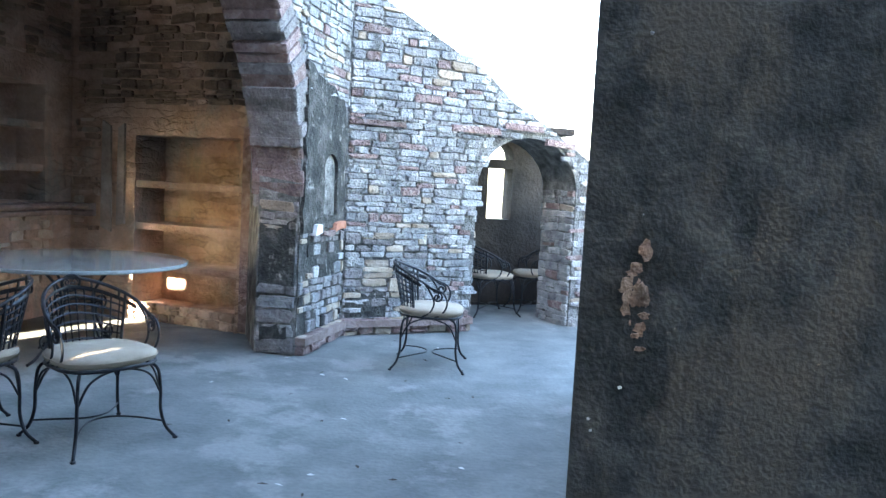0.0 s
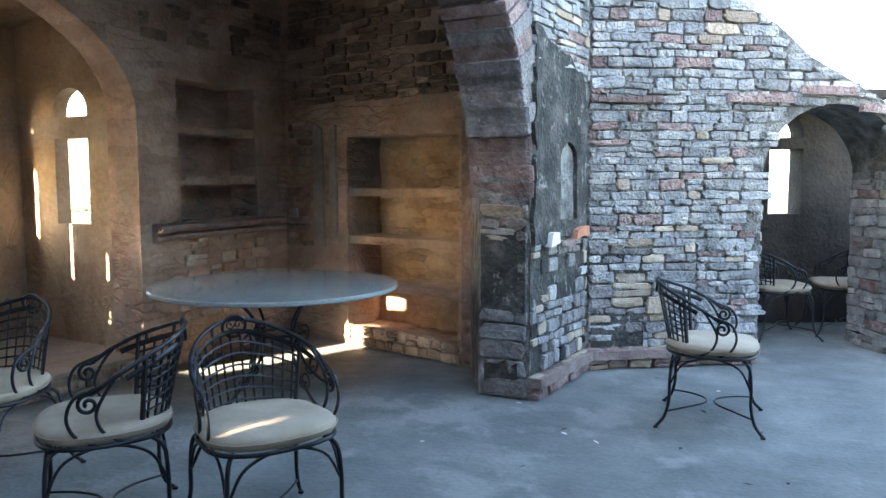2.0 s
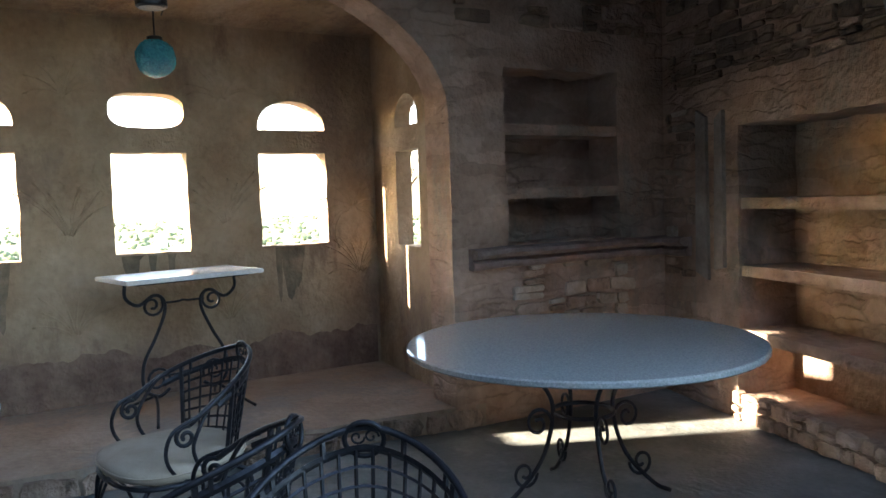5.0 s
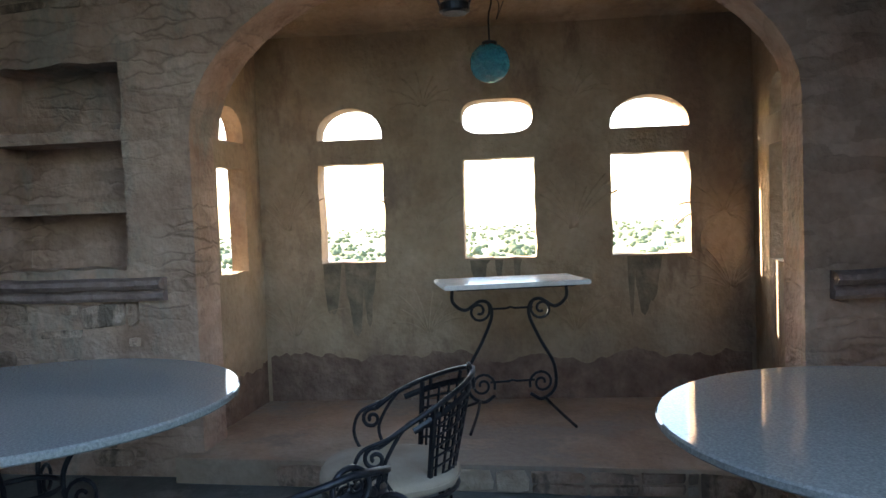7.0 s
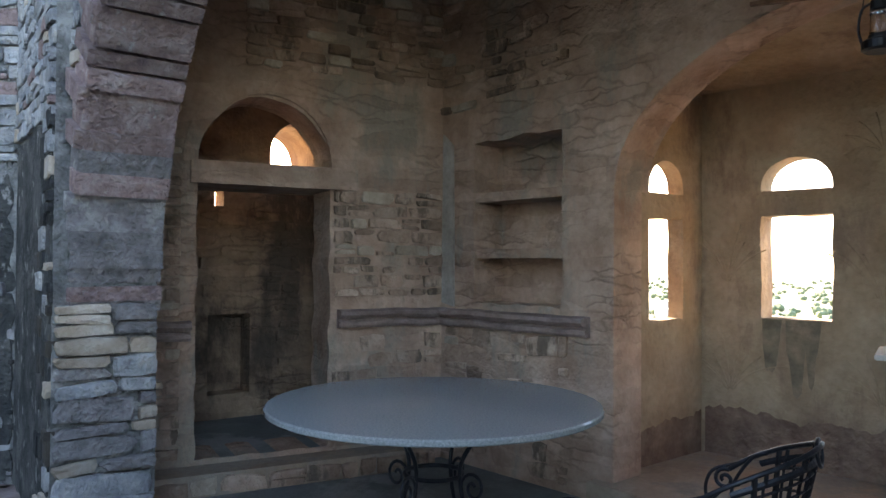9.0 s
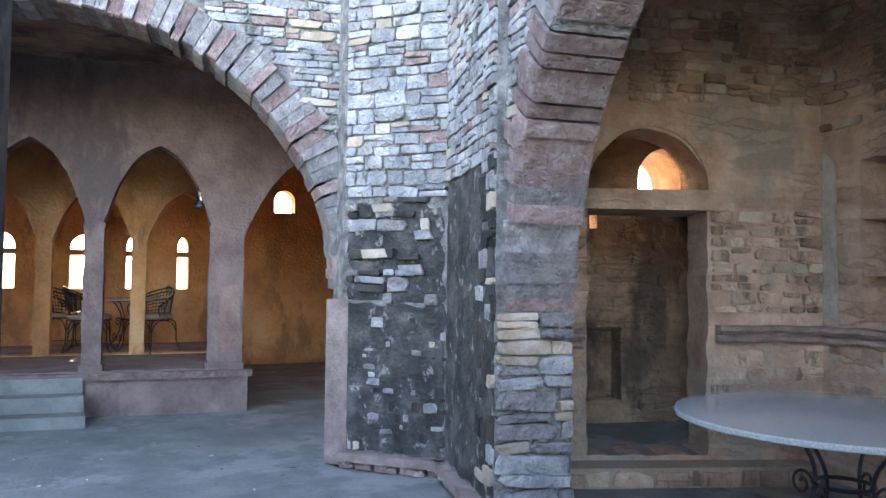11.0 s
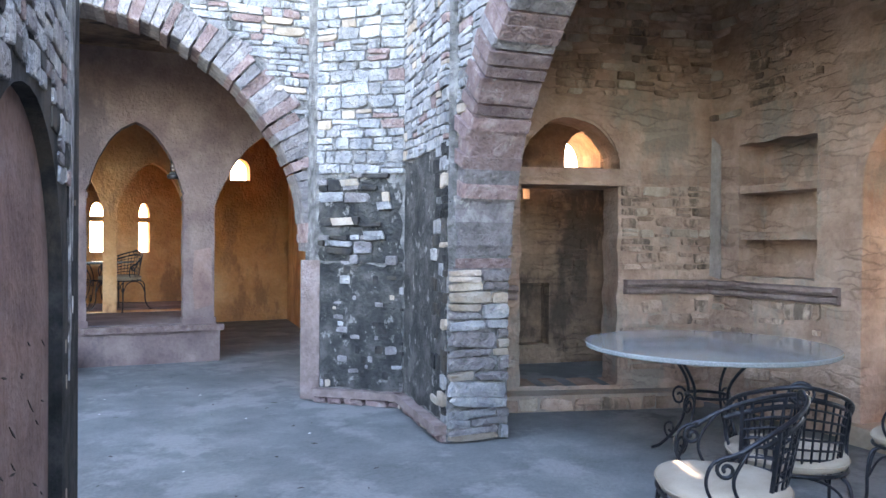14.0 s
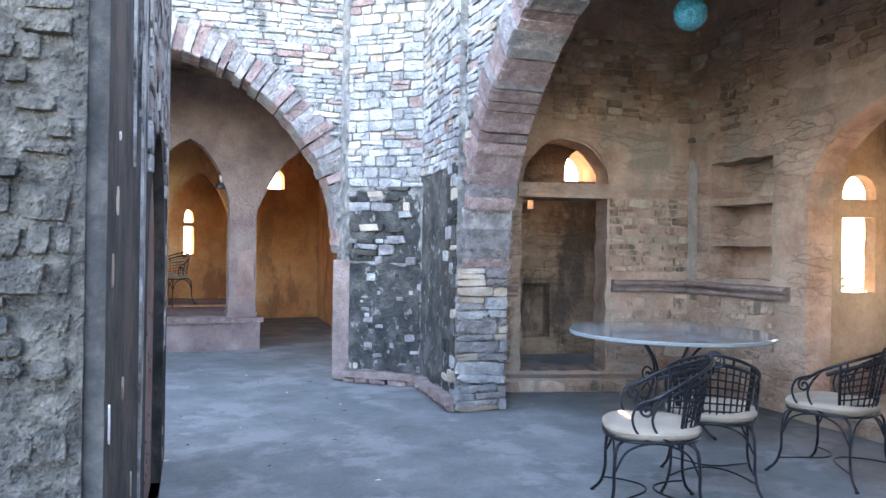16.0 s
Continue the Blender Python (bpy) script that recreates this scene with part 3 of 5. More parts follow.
def lay(host, jobs, kit, limit=300):
    """jobs: (matrix, tone). The first ones become parts, the rest one joined part."""
    verts, faces, mats, mat_index = [], [], [], []
    for k, (m, tone) in enumerate(jobs):
        me = rnd.choice(kit[tone])
        if placed[host.name] < limit:
            ob = new("stone", me)
            ob.matrix_world = m
            ob.parent = host
            placed[host.name] += 1
        else:
            mat = me.materials[0]
            if mat not in mats:
                mats.append(mat)
            base = len(verts)
            verts += [tuple(m @ v.co) for v in me.vertices]
            for p in me.polygons:
                faces.append([base + i for i in p.vertices])
                mat_index.append(mats.index(mat))
    if faces:
        me = bpy.data.meshes.new("rubble_stones")
        me.from_pydata(verts, [], faces)
        for mat in mats:
            me.materials.append(mat)
        me.polygons.foreach_set("material_index", mat_index)
        ob = new("rubble_stones", me)
        ob.parent = host
        tagged(ob, kind="stuff")


def courses(f, u0, u1, z0, z1, keep, tones, height=(0.035, 0.10), width=(0.08, 0.36), depth=0.027, gap=0.002, cover=1.0):
    """Uneven courses of rubble over a rectangle of a wall."""
    jobs, z = [], z0
    while z < z1:
        h = rnd.uniform(*height)
        u = u0 - rnd.uniform(0, width[0] * 0.5)
        while u < u1:
            w = rnd.uniform(*width)
            a, b = max(u, u0), min(u + w, u1)
            if b - a > 0.035:
                split = 2 if h > 0.085 and rnd.random() < 0.25 else 1
                for j in range(split):
                    hh = h / split
                    cu, cz = (a + b) / 2, z + hh * (j + 0.5)
                    if keep(cu, cz) and rnd.random() < cover:
                        tone = rnd.choices([t for t, _ in tones], [q for _, q in tones])[0]
                        jobs.append((frame_at(f, cu, cz + rnd.uniform(-0.006, 0.006), b - a - gap, hh - gap * 0.8, depth * rnd.uniform(0.6, 1.3), rnd.uniform(-0.075, 0.075)), tone))
            u += w
        z += h
    rnd.shuffle(jobs)
    jobs.sort(key=lambda j: j[0].translation.z > 3.0)
    return jobs


def ring(host, f, c, spring, r, rise, size, height, depth, tones, front=0.0, limit=300):
    """Voussoirs of an arch, each as deep as the wall: wedges round the opening."""
    n_fine = 400
    pts = [(c - r * math.cos(math.pi * i / n_fine), spring + rise * math.sin(math.pi * i / n_fine)) for i in range(n_fine + 1)]
    run = [0.0]
    for (a, b), (p, q) in zip(pts, pts[1:]):
        run.append(run[-1] + math.hypot(p - a, q - b))
    s = 0.0
    while s < run[-1] - 0.03:
        e = min(s + size * rnd.uniform(0.85, 1.2), run[-1])
        hh, out_ = height * rnd.uniform(0.82, 1.16), front + rnd.uniform(-0.016, 0.02)
        dip = rnd.uniform(-0.016, 0.022)
        corners = []
        for q in (s + rnd.uniform(0.002, 0.005), e - rnd.uniform(0.002, 0.004)):
            k = min(range(n_fine + 1), key=lambda i: abs(run[i] - q))
            i0, i1 = max(k - 1, 0), min(k + 1, n_fine)
            tx, tz = pts[i1][0] - pts[i0][0], pts[i1][1] - pts[i0][1]
            d = math.hypot(tx, tz)
            nx, nz = -tz / d, tx / d
            corners.append(((pts[k][0] - nx * dip, pts[k][1] - nz * dip), (pts[k][0] + nx * hh, pts[k][1] + nz * hh)))
        (a, b), (p, q) = corners
        outline = [a, p, q, b]
        mu, mv = sum(x for x, _ in outline) / 4, sum(y for _, y in outline) / 4
        bm = bmesh.new()
        rows = []
        for w, k in ((depth + 0.02, 1.0), (-out_ + 0.015, 1.0), (-out_ - 0.01, 0.93)):
            rows.append([bm.verts.new(f(mu + (x - mu) * k, mv + (y - mv) * k, w)) for x, y in outline])
        for r0, r1 in zip(rows, rows[1:]):
            for i in range(4):
                j = (i + 1) % 4
                bm.faces.new((r0[i], r0[j], r1[j], r1[i]))
        bm.faces.new(rows[-1])
        bm.faces.new(list(reversed(rows[0])))
        bmesh.ops.recalc_face_normals(bm, faces=bm.faces)
        tone = rnd.choices([t for t, _ in tones], [g for _, g in tones])[0]
        part("voussoir", bm, tone, host)
        s = e
    return host


def thing(name, label, category, at=(0, 0, 0), turn=0.0, group=""):
    ob = new(name)
    ob.matrix_world = pose(*at, 0, 0, turn)
    return tagged(ob, label, category, group)


def tube(path, r=0.008, sides=6, bm=None, closed=False, flat=1.0):
    """A bar along a path of places."""
    bm = bm or bmesh.new()
    pts = [Vector(p) for p in path]
    rows, up = [], None
    for i, p in enumerate(pts):
        a = pts[i - 1] if i or closed else p
        b = pts[(i + 1) % len(pts)] if i < len(pts) - 1 or closed else p
        d = (b - a).normalized()
        ref = up if up is not None else (Vector((0, 0, 1)) if abs(d.z) < 0.9 else Vector((1, 0, 0)))
        x = d.cross(ref)
        x = x.normalized() if x.length > 1e-5 else d.orthogonal().normalized()
        y = x.cross(d).normalized()
        up = y
        rows.append([bm.verts.new(p + (x * math.cos(2 * math.pi * k / sides) * flat + y * math.sin(2 * math.pi * k / sides)) * r) for k in range(sides)])
    pairs = list(zip(rows, rows[1:])) + ([(rows[-1], rows[0])] if closed else [])
    for r0, r1 in pairs:
        for k in range(sides):
            j = (k + 1) % sides
            bm.faces.new((r0[k], r0[j], r1[j], r1[k]))
    if not closed:
        bm.faces.new(list(reversed(rows[0])))
        bm.faces.new(rows[-1])
    return bm


def smooth_path(points, n=24):
    """Catmull-Rom through the places."""
    p = [Vector(q) for q in points]
    p = [p[0] * 2 - p[1]] + p + [p[-1] * 2 - p[-2]]
    out_, segs = [], len(p) - 3
    for i in range(segs):
        a, b, c, d = p[i:i + 4]
        for k in range(max(2, n // segs)):
            t = k / max(2, n // segs)
            out_.append(0.5 * ((2 * b) + (c - a) * t + (2 * a - 5 * b + 4 * c - d) * t * t + (3 * b - a - 3 * c + d) * t ** 3))
    return out_ + [p[-2]]


def scroll(centre, ex, ez, r0=0.05, turns=1.4, start=0.0, n=22, hand=1):
    """A flat spiral in the plane of ex and ez that winds inwards."""
    c, ex, ez = Vector(centre), Vector(ex), Vector(ez)
    return [c + (ex * math.cos(start + hand * 2 * math.pi * turns * i / n) + ez * math.sin(start + hand * 2 * math.pi * turns * i / n)) * r0 * (1 - 0.8 * i / n) for i in range(n + 1)]


def disc(r, z0, z1, n=64, bevel=0.01):
    bm = bmesh.new()
    prof = [(r - bevel, z0), (r, z0 + bevel * 0.7), (r, z1 - bevel * 0.7), (r - bevel, z1)]
    rows = [[bm.verts.new((q * math.cos(2 * math.pi * k / n), q * math.sin(2 * math.pi * k / n), z)) for k in range(n)] for q, z in prof]
    for r0, r1 in zip(rows, rows[1:]):
        for k in range(n):
            bm.faces.new((r0[k], r0[(k + 1) % n], r1[(k + 1) % n], r1[k]))
    bm.faces.new(list(reversed(rows[0])))
    bm.faces.new(rows[-1])
    return bm


def build_chair():
    """A wrought iron tub armchair that faces +x."""
    ch = thing("iron_armchair", "black wrought iron armchair with lattice back and cream seat cushion", "chair", group="iron armchairs round the tables")
    n, rx, ry, zs = 32, 0.272, 0.282, 0.458
    ring_pts = []
    for k in range(n):
        a = 2 * math.pi * k / n
        x, y = math.cos(a), math.sin(a)
        e = 0.62 if x > 0 else 0.9
        ring_pts.append((math.copysign(abs(x) ** e * rx, x), math.copysign(abs(y) ** 0.8 * ry * (1.0 if x > 0 else 0.97), y), zs))
    part("seat_frame", tube(ring_pts, 0.010, closed=True), M_IRON, ch, smooth=True)
    bm = bmesh.new()
    rows = []
    for k, z in ((0.90, 0.004), (0.99, 0.016), (1.03, 0.036), (1.02, 0.056), (0.94, 0.070), (0.78, 0.079), (0.4, 0.084)):
        rows.append([bm.verts.new((ring_pts[i][0] * k, ring_pts[i][1] * k, zs + z + 0.002 * math.sin(7 * i))) for i in range(n)])
    for r0, r1 in zip(rows, rows[1:]):
        for i in range(n):
            bm.faces.new((r0[i], r0[(i + 1) % n], r1[(i + 1) % n], r1[i]))
    bm.faces.new(list(reversed(rows[0])))
    bm.faces.new(rows[-1])
    cu = part("cushion", bm, M_CUSHION, ch, "cream canvas seat cushion", smooth=True)
    part("piping", tube([(x * 1.035, y * 1.035, zs + 0.045) for x, y, z in ring_pts], 0.0035, 5, closed=True), M_CUSHION, cu)
    for sx, sy in ((1, 1), (1, -1), (-1, 1), (-1, -1)):
        leg = part("leg", tube(smooth_path([(sx * 0.17, sy * 0.20, zs - 0.005), (sx * 0.222, sy * 0.238, zs - 0.045), (sx * 0.236, sy * 0.25, 0.29), (sx * 0.238, sy * 0.252, 0.17), (sx * 0.262, sy * 0.272, 0.07), (sx * 0.31, sy * 0.305, 0.01)], 25), 0.010), M_IRON, ch, smooth=True)
        bm = disc(0.015, 0.0, 0.016, 10, 0.004)
        bmesh.ops.translate(bm, vec=(sx * 0.31, sy * 0.305, 0), verts=bm.verts)
        part("foot", bm, M_IRON, leg)
    for s in (1, -1):
        part("brace", tube(smooth_path([(s * 0.236, -0.25, 0.27), (s * 0.232, -0.17, 0.40), (s * 0.225, 0, zs - 0.012), (s * 0.232, 0.17, 0.40), (s * 0.236, 0.25, 0.27)], 24), 0.007), M_IRON, ch, smooth=True)
        part("brace", tube(smooth_path([(-0.236, s * 0.25, 0.27), (-0.16, s * 0.247, 0.40), (0, s * 0.24, zs - 0.012), (0.16, s * 0.247, 0.40), (0.236, s * 0.25, 0.27)], 24), 0.007), M_IRON, ch, smooth=True)
        part("stretcher", tube(smooth_path([(s * 0.255, -0.266, 0.10), (s * 0.13, -0.17, 0.115), (s * 0.035, -0.06, 0.12), (s * 0.035, 0.06, 0.12), (s * 0.13, 0.17, 0.115), (s * 0.255, 0.266, 0.10)], 24), 0.006), M_IRON, ch, smooth=True)

    def shell(a, t):
        """Place on the tub: a from -1 to 1 round the back, t from the seat (0) to the rail (1)."""
        ang = a * math.radians(103)
        lean = max(0.0, math.cos(ang))
        x = -math.cos(ang) * (0.245 + 0.095 * t * lean) - 0.01
        y = math.sin(ang) * (0.240 + 0.052 * t)
        top = 0.90 - 0.215 * abs(a) ** 1.5
        return Vector((x, y, zs + 0.01 + (top - zs - 0.01) * t))

    part("top_rail", tube([shell(-1 + 2 * k / 40, 1.0) for k in range(41)], 0.011), M_IRON, ch, smooth=True)
    part("back_band", tube([shell(-0.72 + 1.44 * k / 30, 0.87) for k in range(31)], 0.013, 4, flat=0.35), M_IRON, ch)
    bars = 12
    for k in range(bars):
        a = -0.56 + 1.12 * (k + 0.5) / bars
        part("back_bar", tube([shell(a, t / 6 * 0.87) for t in range(7)], 0.0055, 4), M_IRON, ch)
    for t in (0.04, 0.16, 0.28, 0.40, 0.52, 0.64, 0.76):
        part("back_hoop", tube([shell(-0.56 + 1.12 * k / 16, t) for k in range(17)], 0.0055, 4), M_IRON, ch)
    for s in (1, -1):
        part("back_post", tube([shell(s * 0.57, t / 8 * 0.98) for t in range(9)], 0.011, 4), M_IRON, ch)
        end = shell(s, 1.0)
        part("arm_scroll", tube(scroll(end + Vector((0.018, 0, -0.045)), (1, 0, 0), (0, 0, 1), 0.046, 1.45, math.radians(115), hand=-1), 0.009), M_IRON, ch, smooth=True)
        for q, fx in ((0.66, -0.07), (0.84, 0.04)):
            a = shell(s * q, 0.98)
            part("arm_support", tube(smooth_path([a, (a.x + 0.055, a.y + s * 0.004, a.z - 0.022), (fx + 0.075, s * 0.290, 0.67), (fx + 0.105, s * 0.287, 0.59), (fx + 0.075, s * 0.278, 0.51), (fx, s * 0.266, zs + 0.002)], 30), 0.008), M_IRON, ch, smooth=True)
        for q in (0.22, 0.50):
            part("rail_tie", tube([shell(s * q, 0.87), shell(s * q, 1.0)], 0.008, 4), M_IRON, ch)
    c = shell(0, 0.925)
    med = part("medallion", tube([c + Vector((0.006 * math.cos(a), 0.055 * math.sin(a), 0.05 * math.cos(a))) for a in (math.pi * 2 * k / 24 for k in range(24))], 0.008, closed=True), M_IRON, ch, smooth=True)
    for s in (1, -1):
        part("heart_scroll", tube(scroll(c + Vector((0, s * 0.02, 0.006)), (0, 1, 0), (0, 0, 1), 0.022, 1.1, 0, 14, hand=s), 0.0035, 5), M_IRON, med)
    return ch


chair = build_chair()
chair.matrix_basis = pose(-2.12, 4.52, 0, 0, 0, -38)
CHAIRS = [(-2.83, 4.38, 0, -138), (-3.79, 4.64, 0, -85), (-0.20, 6.78, 0, -4), (0.52, 9.75, 0, 20), (1.15, 10.15, 0, -170),
          (-1.52, -5.75, 0.47, 38), (-0.75, -5.9, 0.47, 170), (-0.55, -6.6, 0.47, -150)]
LABELS = {2: "black wrought iron armchair alone before the rubble wall, cream cushion", 3: "black iron lattice armchair with cream cushion in the dark room", 4: "black iron lattice armchair against another chair in the dark room"}
for k, (x, y, z, turn) in enumerate(CHAIRS):
    c = copy_thing(chair, pose(x, y, z, 0, 0, turn))
    if k in LABELS:
        c["label"] = LABELS[k]
    elif k > 4:
        c["label"] = "black wrought iron armchair on the raised platform of the hall"
chair["label"] = "black wrought iron armchair, sun streak over its cream cushion"


def build_table():
    tb = thing("round_table", "round polished grey granite table on black scrolled iron legs", "table", group="round granite tables")
    part("tabletop", disc(0.92, 0.745, 0.775, 72, 0.009), M_GRANITE, tb, "polished grey speckled granite top")
    part("top_ring", tube([(0.5 * math.cos(a), 0.5 * math.sin(a), 0.735) for a in (2 * math.pi * k / 40 for k in range(40))], 0.010, closed=True), M_IRON, tb, smooth=True)
    part("centre_ring", tube([(0.16 * math.cos(a), 0.16 * math.sin(a), 0.44) for a in (2 * math.pi * k / 30 for k in range(30))], 0.011, closed=True), M_IRON, tb, smooth=True)
    for k in range(4):
        a = math.radians(45 + 90 * k)
        e = Vector((math.cos(a), math.sin(a), 0))
        leg = part("leg", tube(smooth_path([e * 0.50 + Vector((0, 0, 0.735)), e * 0.36 + Vector((0, 0, 0.70)), e * 0.20 + Vector((0, 0, 0.55)), e * 0.17 + Vector((0, 0, 0.42)), e * 0.24 + Vector((0, 0, 0.22)), e * 0.40 + Vector((0, 0, 0.06)), e * 0.50 + Vector((0, 0, 0.01))], 30), 0.012), M_IRON, tb, smooth=True)
        part("volute", tube(scroll(e * 0.25 + Vector((0, 0, 0.40)), e, (0, 0, 1), 0.075, 1.4, math.pi, hand=-1), 0.009), M_IRON, leg, smooth=True)
        part("volute", tube(scroll(e * 0.33 + Vector((0, 0, 0.17)), e, (0, 0, 1), 0.07, 1.4, math.pi, hand=1), 0.009), M_IRON, leg, smooth=True)
    return tb


table = build_table()
table.matrix_basis = pose(-3.12, 6.42, 0, 0, 0, 20) @ Matrix.Diagonal((0.93, 0.93, 1.055, 1))
t2 = copy_thing(table, pose(-3.79, 3.16, 0, 0, 0, 50) @ Matrix.Diagonal((1.01, 1.01, 1.04, 1)))
t2["label"] = "round polished grey granite table before the shelved niche"
t3 = copy_thing(table, pose(-1.3, -6.5, 0.47, 0, 0, 10) @ Matrix.Scale(1, 4))
t3["label"] = "round granite table on the raised hall platform"
t3.scale = (0.6, 0.6, 0.95)

# console table in the bay
cons = thing("console_table", "white marble console table on black scrolled iron legs in the bay", "console table", (-5.72, 5.36, 0.15), 6)
bm = box_bm(-0.27, 0.27, -0.47, 0.47, 0.905, 0.935)
bmesh.ops.bevel(bm, geom=bm.edges[:], offset=0.006, segments=2, affect="EDGES")
part("tabletop", bm, M_MARBLE, cons, "thin white marble top")
part("top_frame", tube([(-0.2, -0.38, 0.9), (0.2, -0.38, 0.9), (0.2, 0.38, 0.9), (-0.2, 0.38, 0.9)], 0.009, closed=True), M_IRON, cons)
for s in (1, -1):
    side = part("side_scroll", tube(smooth_path([(0, s * 0.38, 0.9), (0, s * 0.38, 0.80), (0, s * 0.30, 0.745), (0, s * 0.20, 0.80), (0, s * 0.135, 0.77), (0, s * 0.13, 0.68), (0, s * 0.20, 0.52), (0, s * 0.285, 0.36), (0, s * 0.29, 0.20), (0, s * 0.20, 0.13), (0, s * 0.12, 0.17)], 50), 0.012), M_IRON, cons, smooth=True)
    part("upper_volute", tube(scroll((0, s * 0.21, 0.735), (0, s, 0), (0, 0, 1), 0.08, 1.5, math.radians(120), hand=1), 0.010), M_IRON, side, smooth=True)
    part("lower_volute", tube(scroll((0, s * 0.20, 0.24), (0, s, 0), (0, 0, 1), 0.085, 1.6, math.radians(200), hand=-1), 0.010), M_IRON, side, smooth=True)
    for q in (1, -1):
        part("foot", tube(smooth_path([(0, s * 0.22, 0.14), (q * 0.12, s * 0.26, 0.09), (q * 0.30, s * 0.34, 0.01)], 12), 0.010), M_IRON, side, smooth=True)
for z in (0.745, 0.26):
    part("cross_bar", tube([(0, -0.15, z), (0, -0.03, z), (0, 0, z + 0.008), (0, 0.03, z), (0, 0.15, z)], 0.008), M_IRON, cons)

# hanging globe lamp
M_BLUE = material("blue_crackle_glass", [(0.02, 0.20, 0.30), (0.04, 0.36, 0.46)], 40, 0.2, 0.5, 80, spec=0.6)
lamp = thing("pendant_lamp", "blue mosaic glass globe lamp hanging from the bay ceiling", "pendant lamp", (-5.75, 5.28, 2.50))
bm = bmesh.new()
bmesh.ops.create_icosphere(bm, subdivisions=3, radius=0.13)
for v in bm.verts:
    v.co *= 1 + 0.03 * math.sin(v.co.x * 130) * math.sin(v.co.z * 130)
    v.co.z = min(v.co.z, 0.112)
part("globe", bm, M_BLUE, lamp, "crackled blue glass globe")
bm = disc(0.05, 0.11, 0.14, 20, 0.006)
part("cap", bm, M_IRON, lamp)
part("hook", tube(smooth_path([(0, 0, 0.14), (0, 0, 0.30), (0, 0.02, 0.40), (0, 0.0, 0.50)], 12), 0.006), M_IRON, lamp)
part("cord", tube(smooth_path([(0, 0.01, 0.46), (0, 0.07, 0.38), (0, 0.05, 0.28), (0, 0.1, 0.40)], 16), 0.003, 5), M_IRON, lamp)

# hurricane lantern
M_GLASS = bpy.data.materials.new("lantern_glass")
M_GLASS.use_nodes = True
M_GLASS.node_tree.nodes["Principled BSDF"].inputs["Transmission Weight"].default_value = 1.0
M_GLASS.node_tree.nodes["Principled BSDF"].inputs["Roughness"].default_value = 0.08
lan = thing("hurricane_lantern", "dark iron hurricane lantern hanging under the arch", "lantern", (-4.95, 5.02, 2.62))
part("tank", disc(0.085, 0.0, 0.06, 24, 0.015), M_IRON, lan)
b2 = disc(0.055, 0.06, 0.085, 20, 0.005)
part("burner", b2, M_IRON, lan)
bm = disc(0.048, 0.085, 0.20, 20, 0.012)
part("chimney", bm, M_GLASS, lan, "clear glass chimney")
part("hood", disc(0.045, 0.20, 0.26, 20, 0.012), M_IRON, lan)
for s in (1, -1):
    part("side_tube", tube(smooth_path([(0, s * 0.075, 0.03), (0, s * 0.095, 0.12), (0, s * 0.08, 0.22), (0, s * 0.03, 0.25)], 14), 0.007), M_IRON, lan)
part("bail", tube(smooth_path([(0, -0.08, 0.2), (0, -0.06, 0.32), (0, 0, 0.37), (0, 0.06, 0.32), (0, 0.08, 0.2)], 18), 0.003, 5), M_IRON, lan)

lan_2 = copy_thing(lan, pose(*fh(0.53, 2.33, 0.13)))
lan_2["label"] = "dark iron hurricane lantern hanging in the hall archway"

bracket = thing("wooden_bracket", "weathered brown wooden bar spanning the arch crown, holding the lantern", "wooden bar", (-4.93, 4.82, 2.955), 97)
bm = bmesh.new()
rows = [[bm.verts.new((x, y, z)) for y, z in ((-w, -h), (w, -h), (w * 0.9, h), (-w * 0.9, h))] for x, w, h in ((-0.40, 0.012, 0.010), (-0.2, 0.022, 0.017), (0.1, 0.027, 0.022), (0.42, 0.030, 0.024))]
for r0, r1 in zip(rows, rows[1:]):
    for i in range(4):
        bm.faces.new((r0[i], r0[(i + 1) % 4], r1[(i + 1) % 4], r1[i]))
bm.faces.new(list(reversed(rows[0])))
bm.faces.new(rows[-1])
part("bar", bm, material("weathered_brown_wood", [(0.10, 0.05, 0.03), (0.17, 0.09, 0.055), (0.24, 0.14, 0.09)], 18, 0.7, 0.4, 90), bracket)

# ---- mouldings and kerbs ----
def moulding(host, f, u0, u1, z, label=""):
    prof = [(0.0, -0.10), (-0.045, -0.10), (-0.065, -0.08), (-0.065, -0.055), (-0.042, -0.04), (-0.042, -0.03), (-0.09, -0.022), (-0.112, 0.0), (-0.105, 0.025), (-0.075, 0.036), (0.0, 0.04)]
    bm = bmesh.new()
    n = max(3, int((u1 - u0) / 0.08))
    rows = []
    for i in range(n + 1):
        u = u0 + (u1 - u0) * i / n
        j = 0.010 * noise.noise(Vector((u * 5, z * 3, 1.7)))
        rows.append([bm.verts.new(f(u, z + dz + j, w + (1.5 * j if w < 0 else 0.02))) for w, dz in prof])
    for r0, r1 in zip(rows, rows[1:]):
        for a in range(len(prof) - 1):
            bm.faces.new((r0[a], r0[a + 1], r1[a + 1], r1[a]))
    bm.faces.new(rows[0])
    bm.faces.new(list(reversed(rows[-1])))
    bmesh.ops.recalc_face_normals(bm, faces=bm.faces)
    return part("ledge", bm, M_LEDGE, host, label)


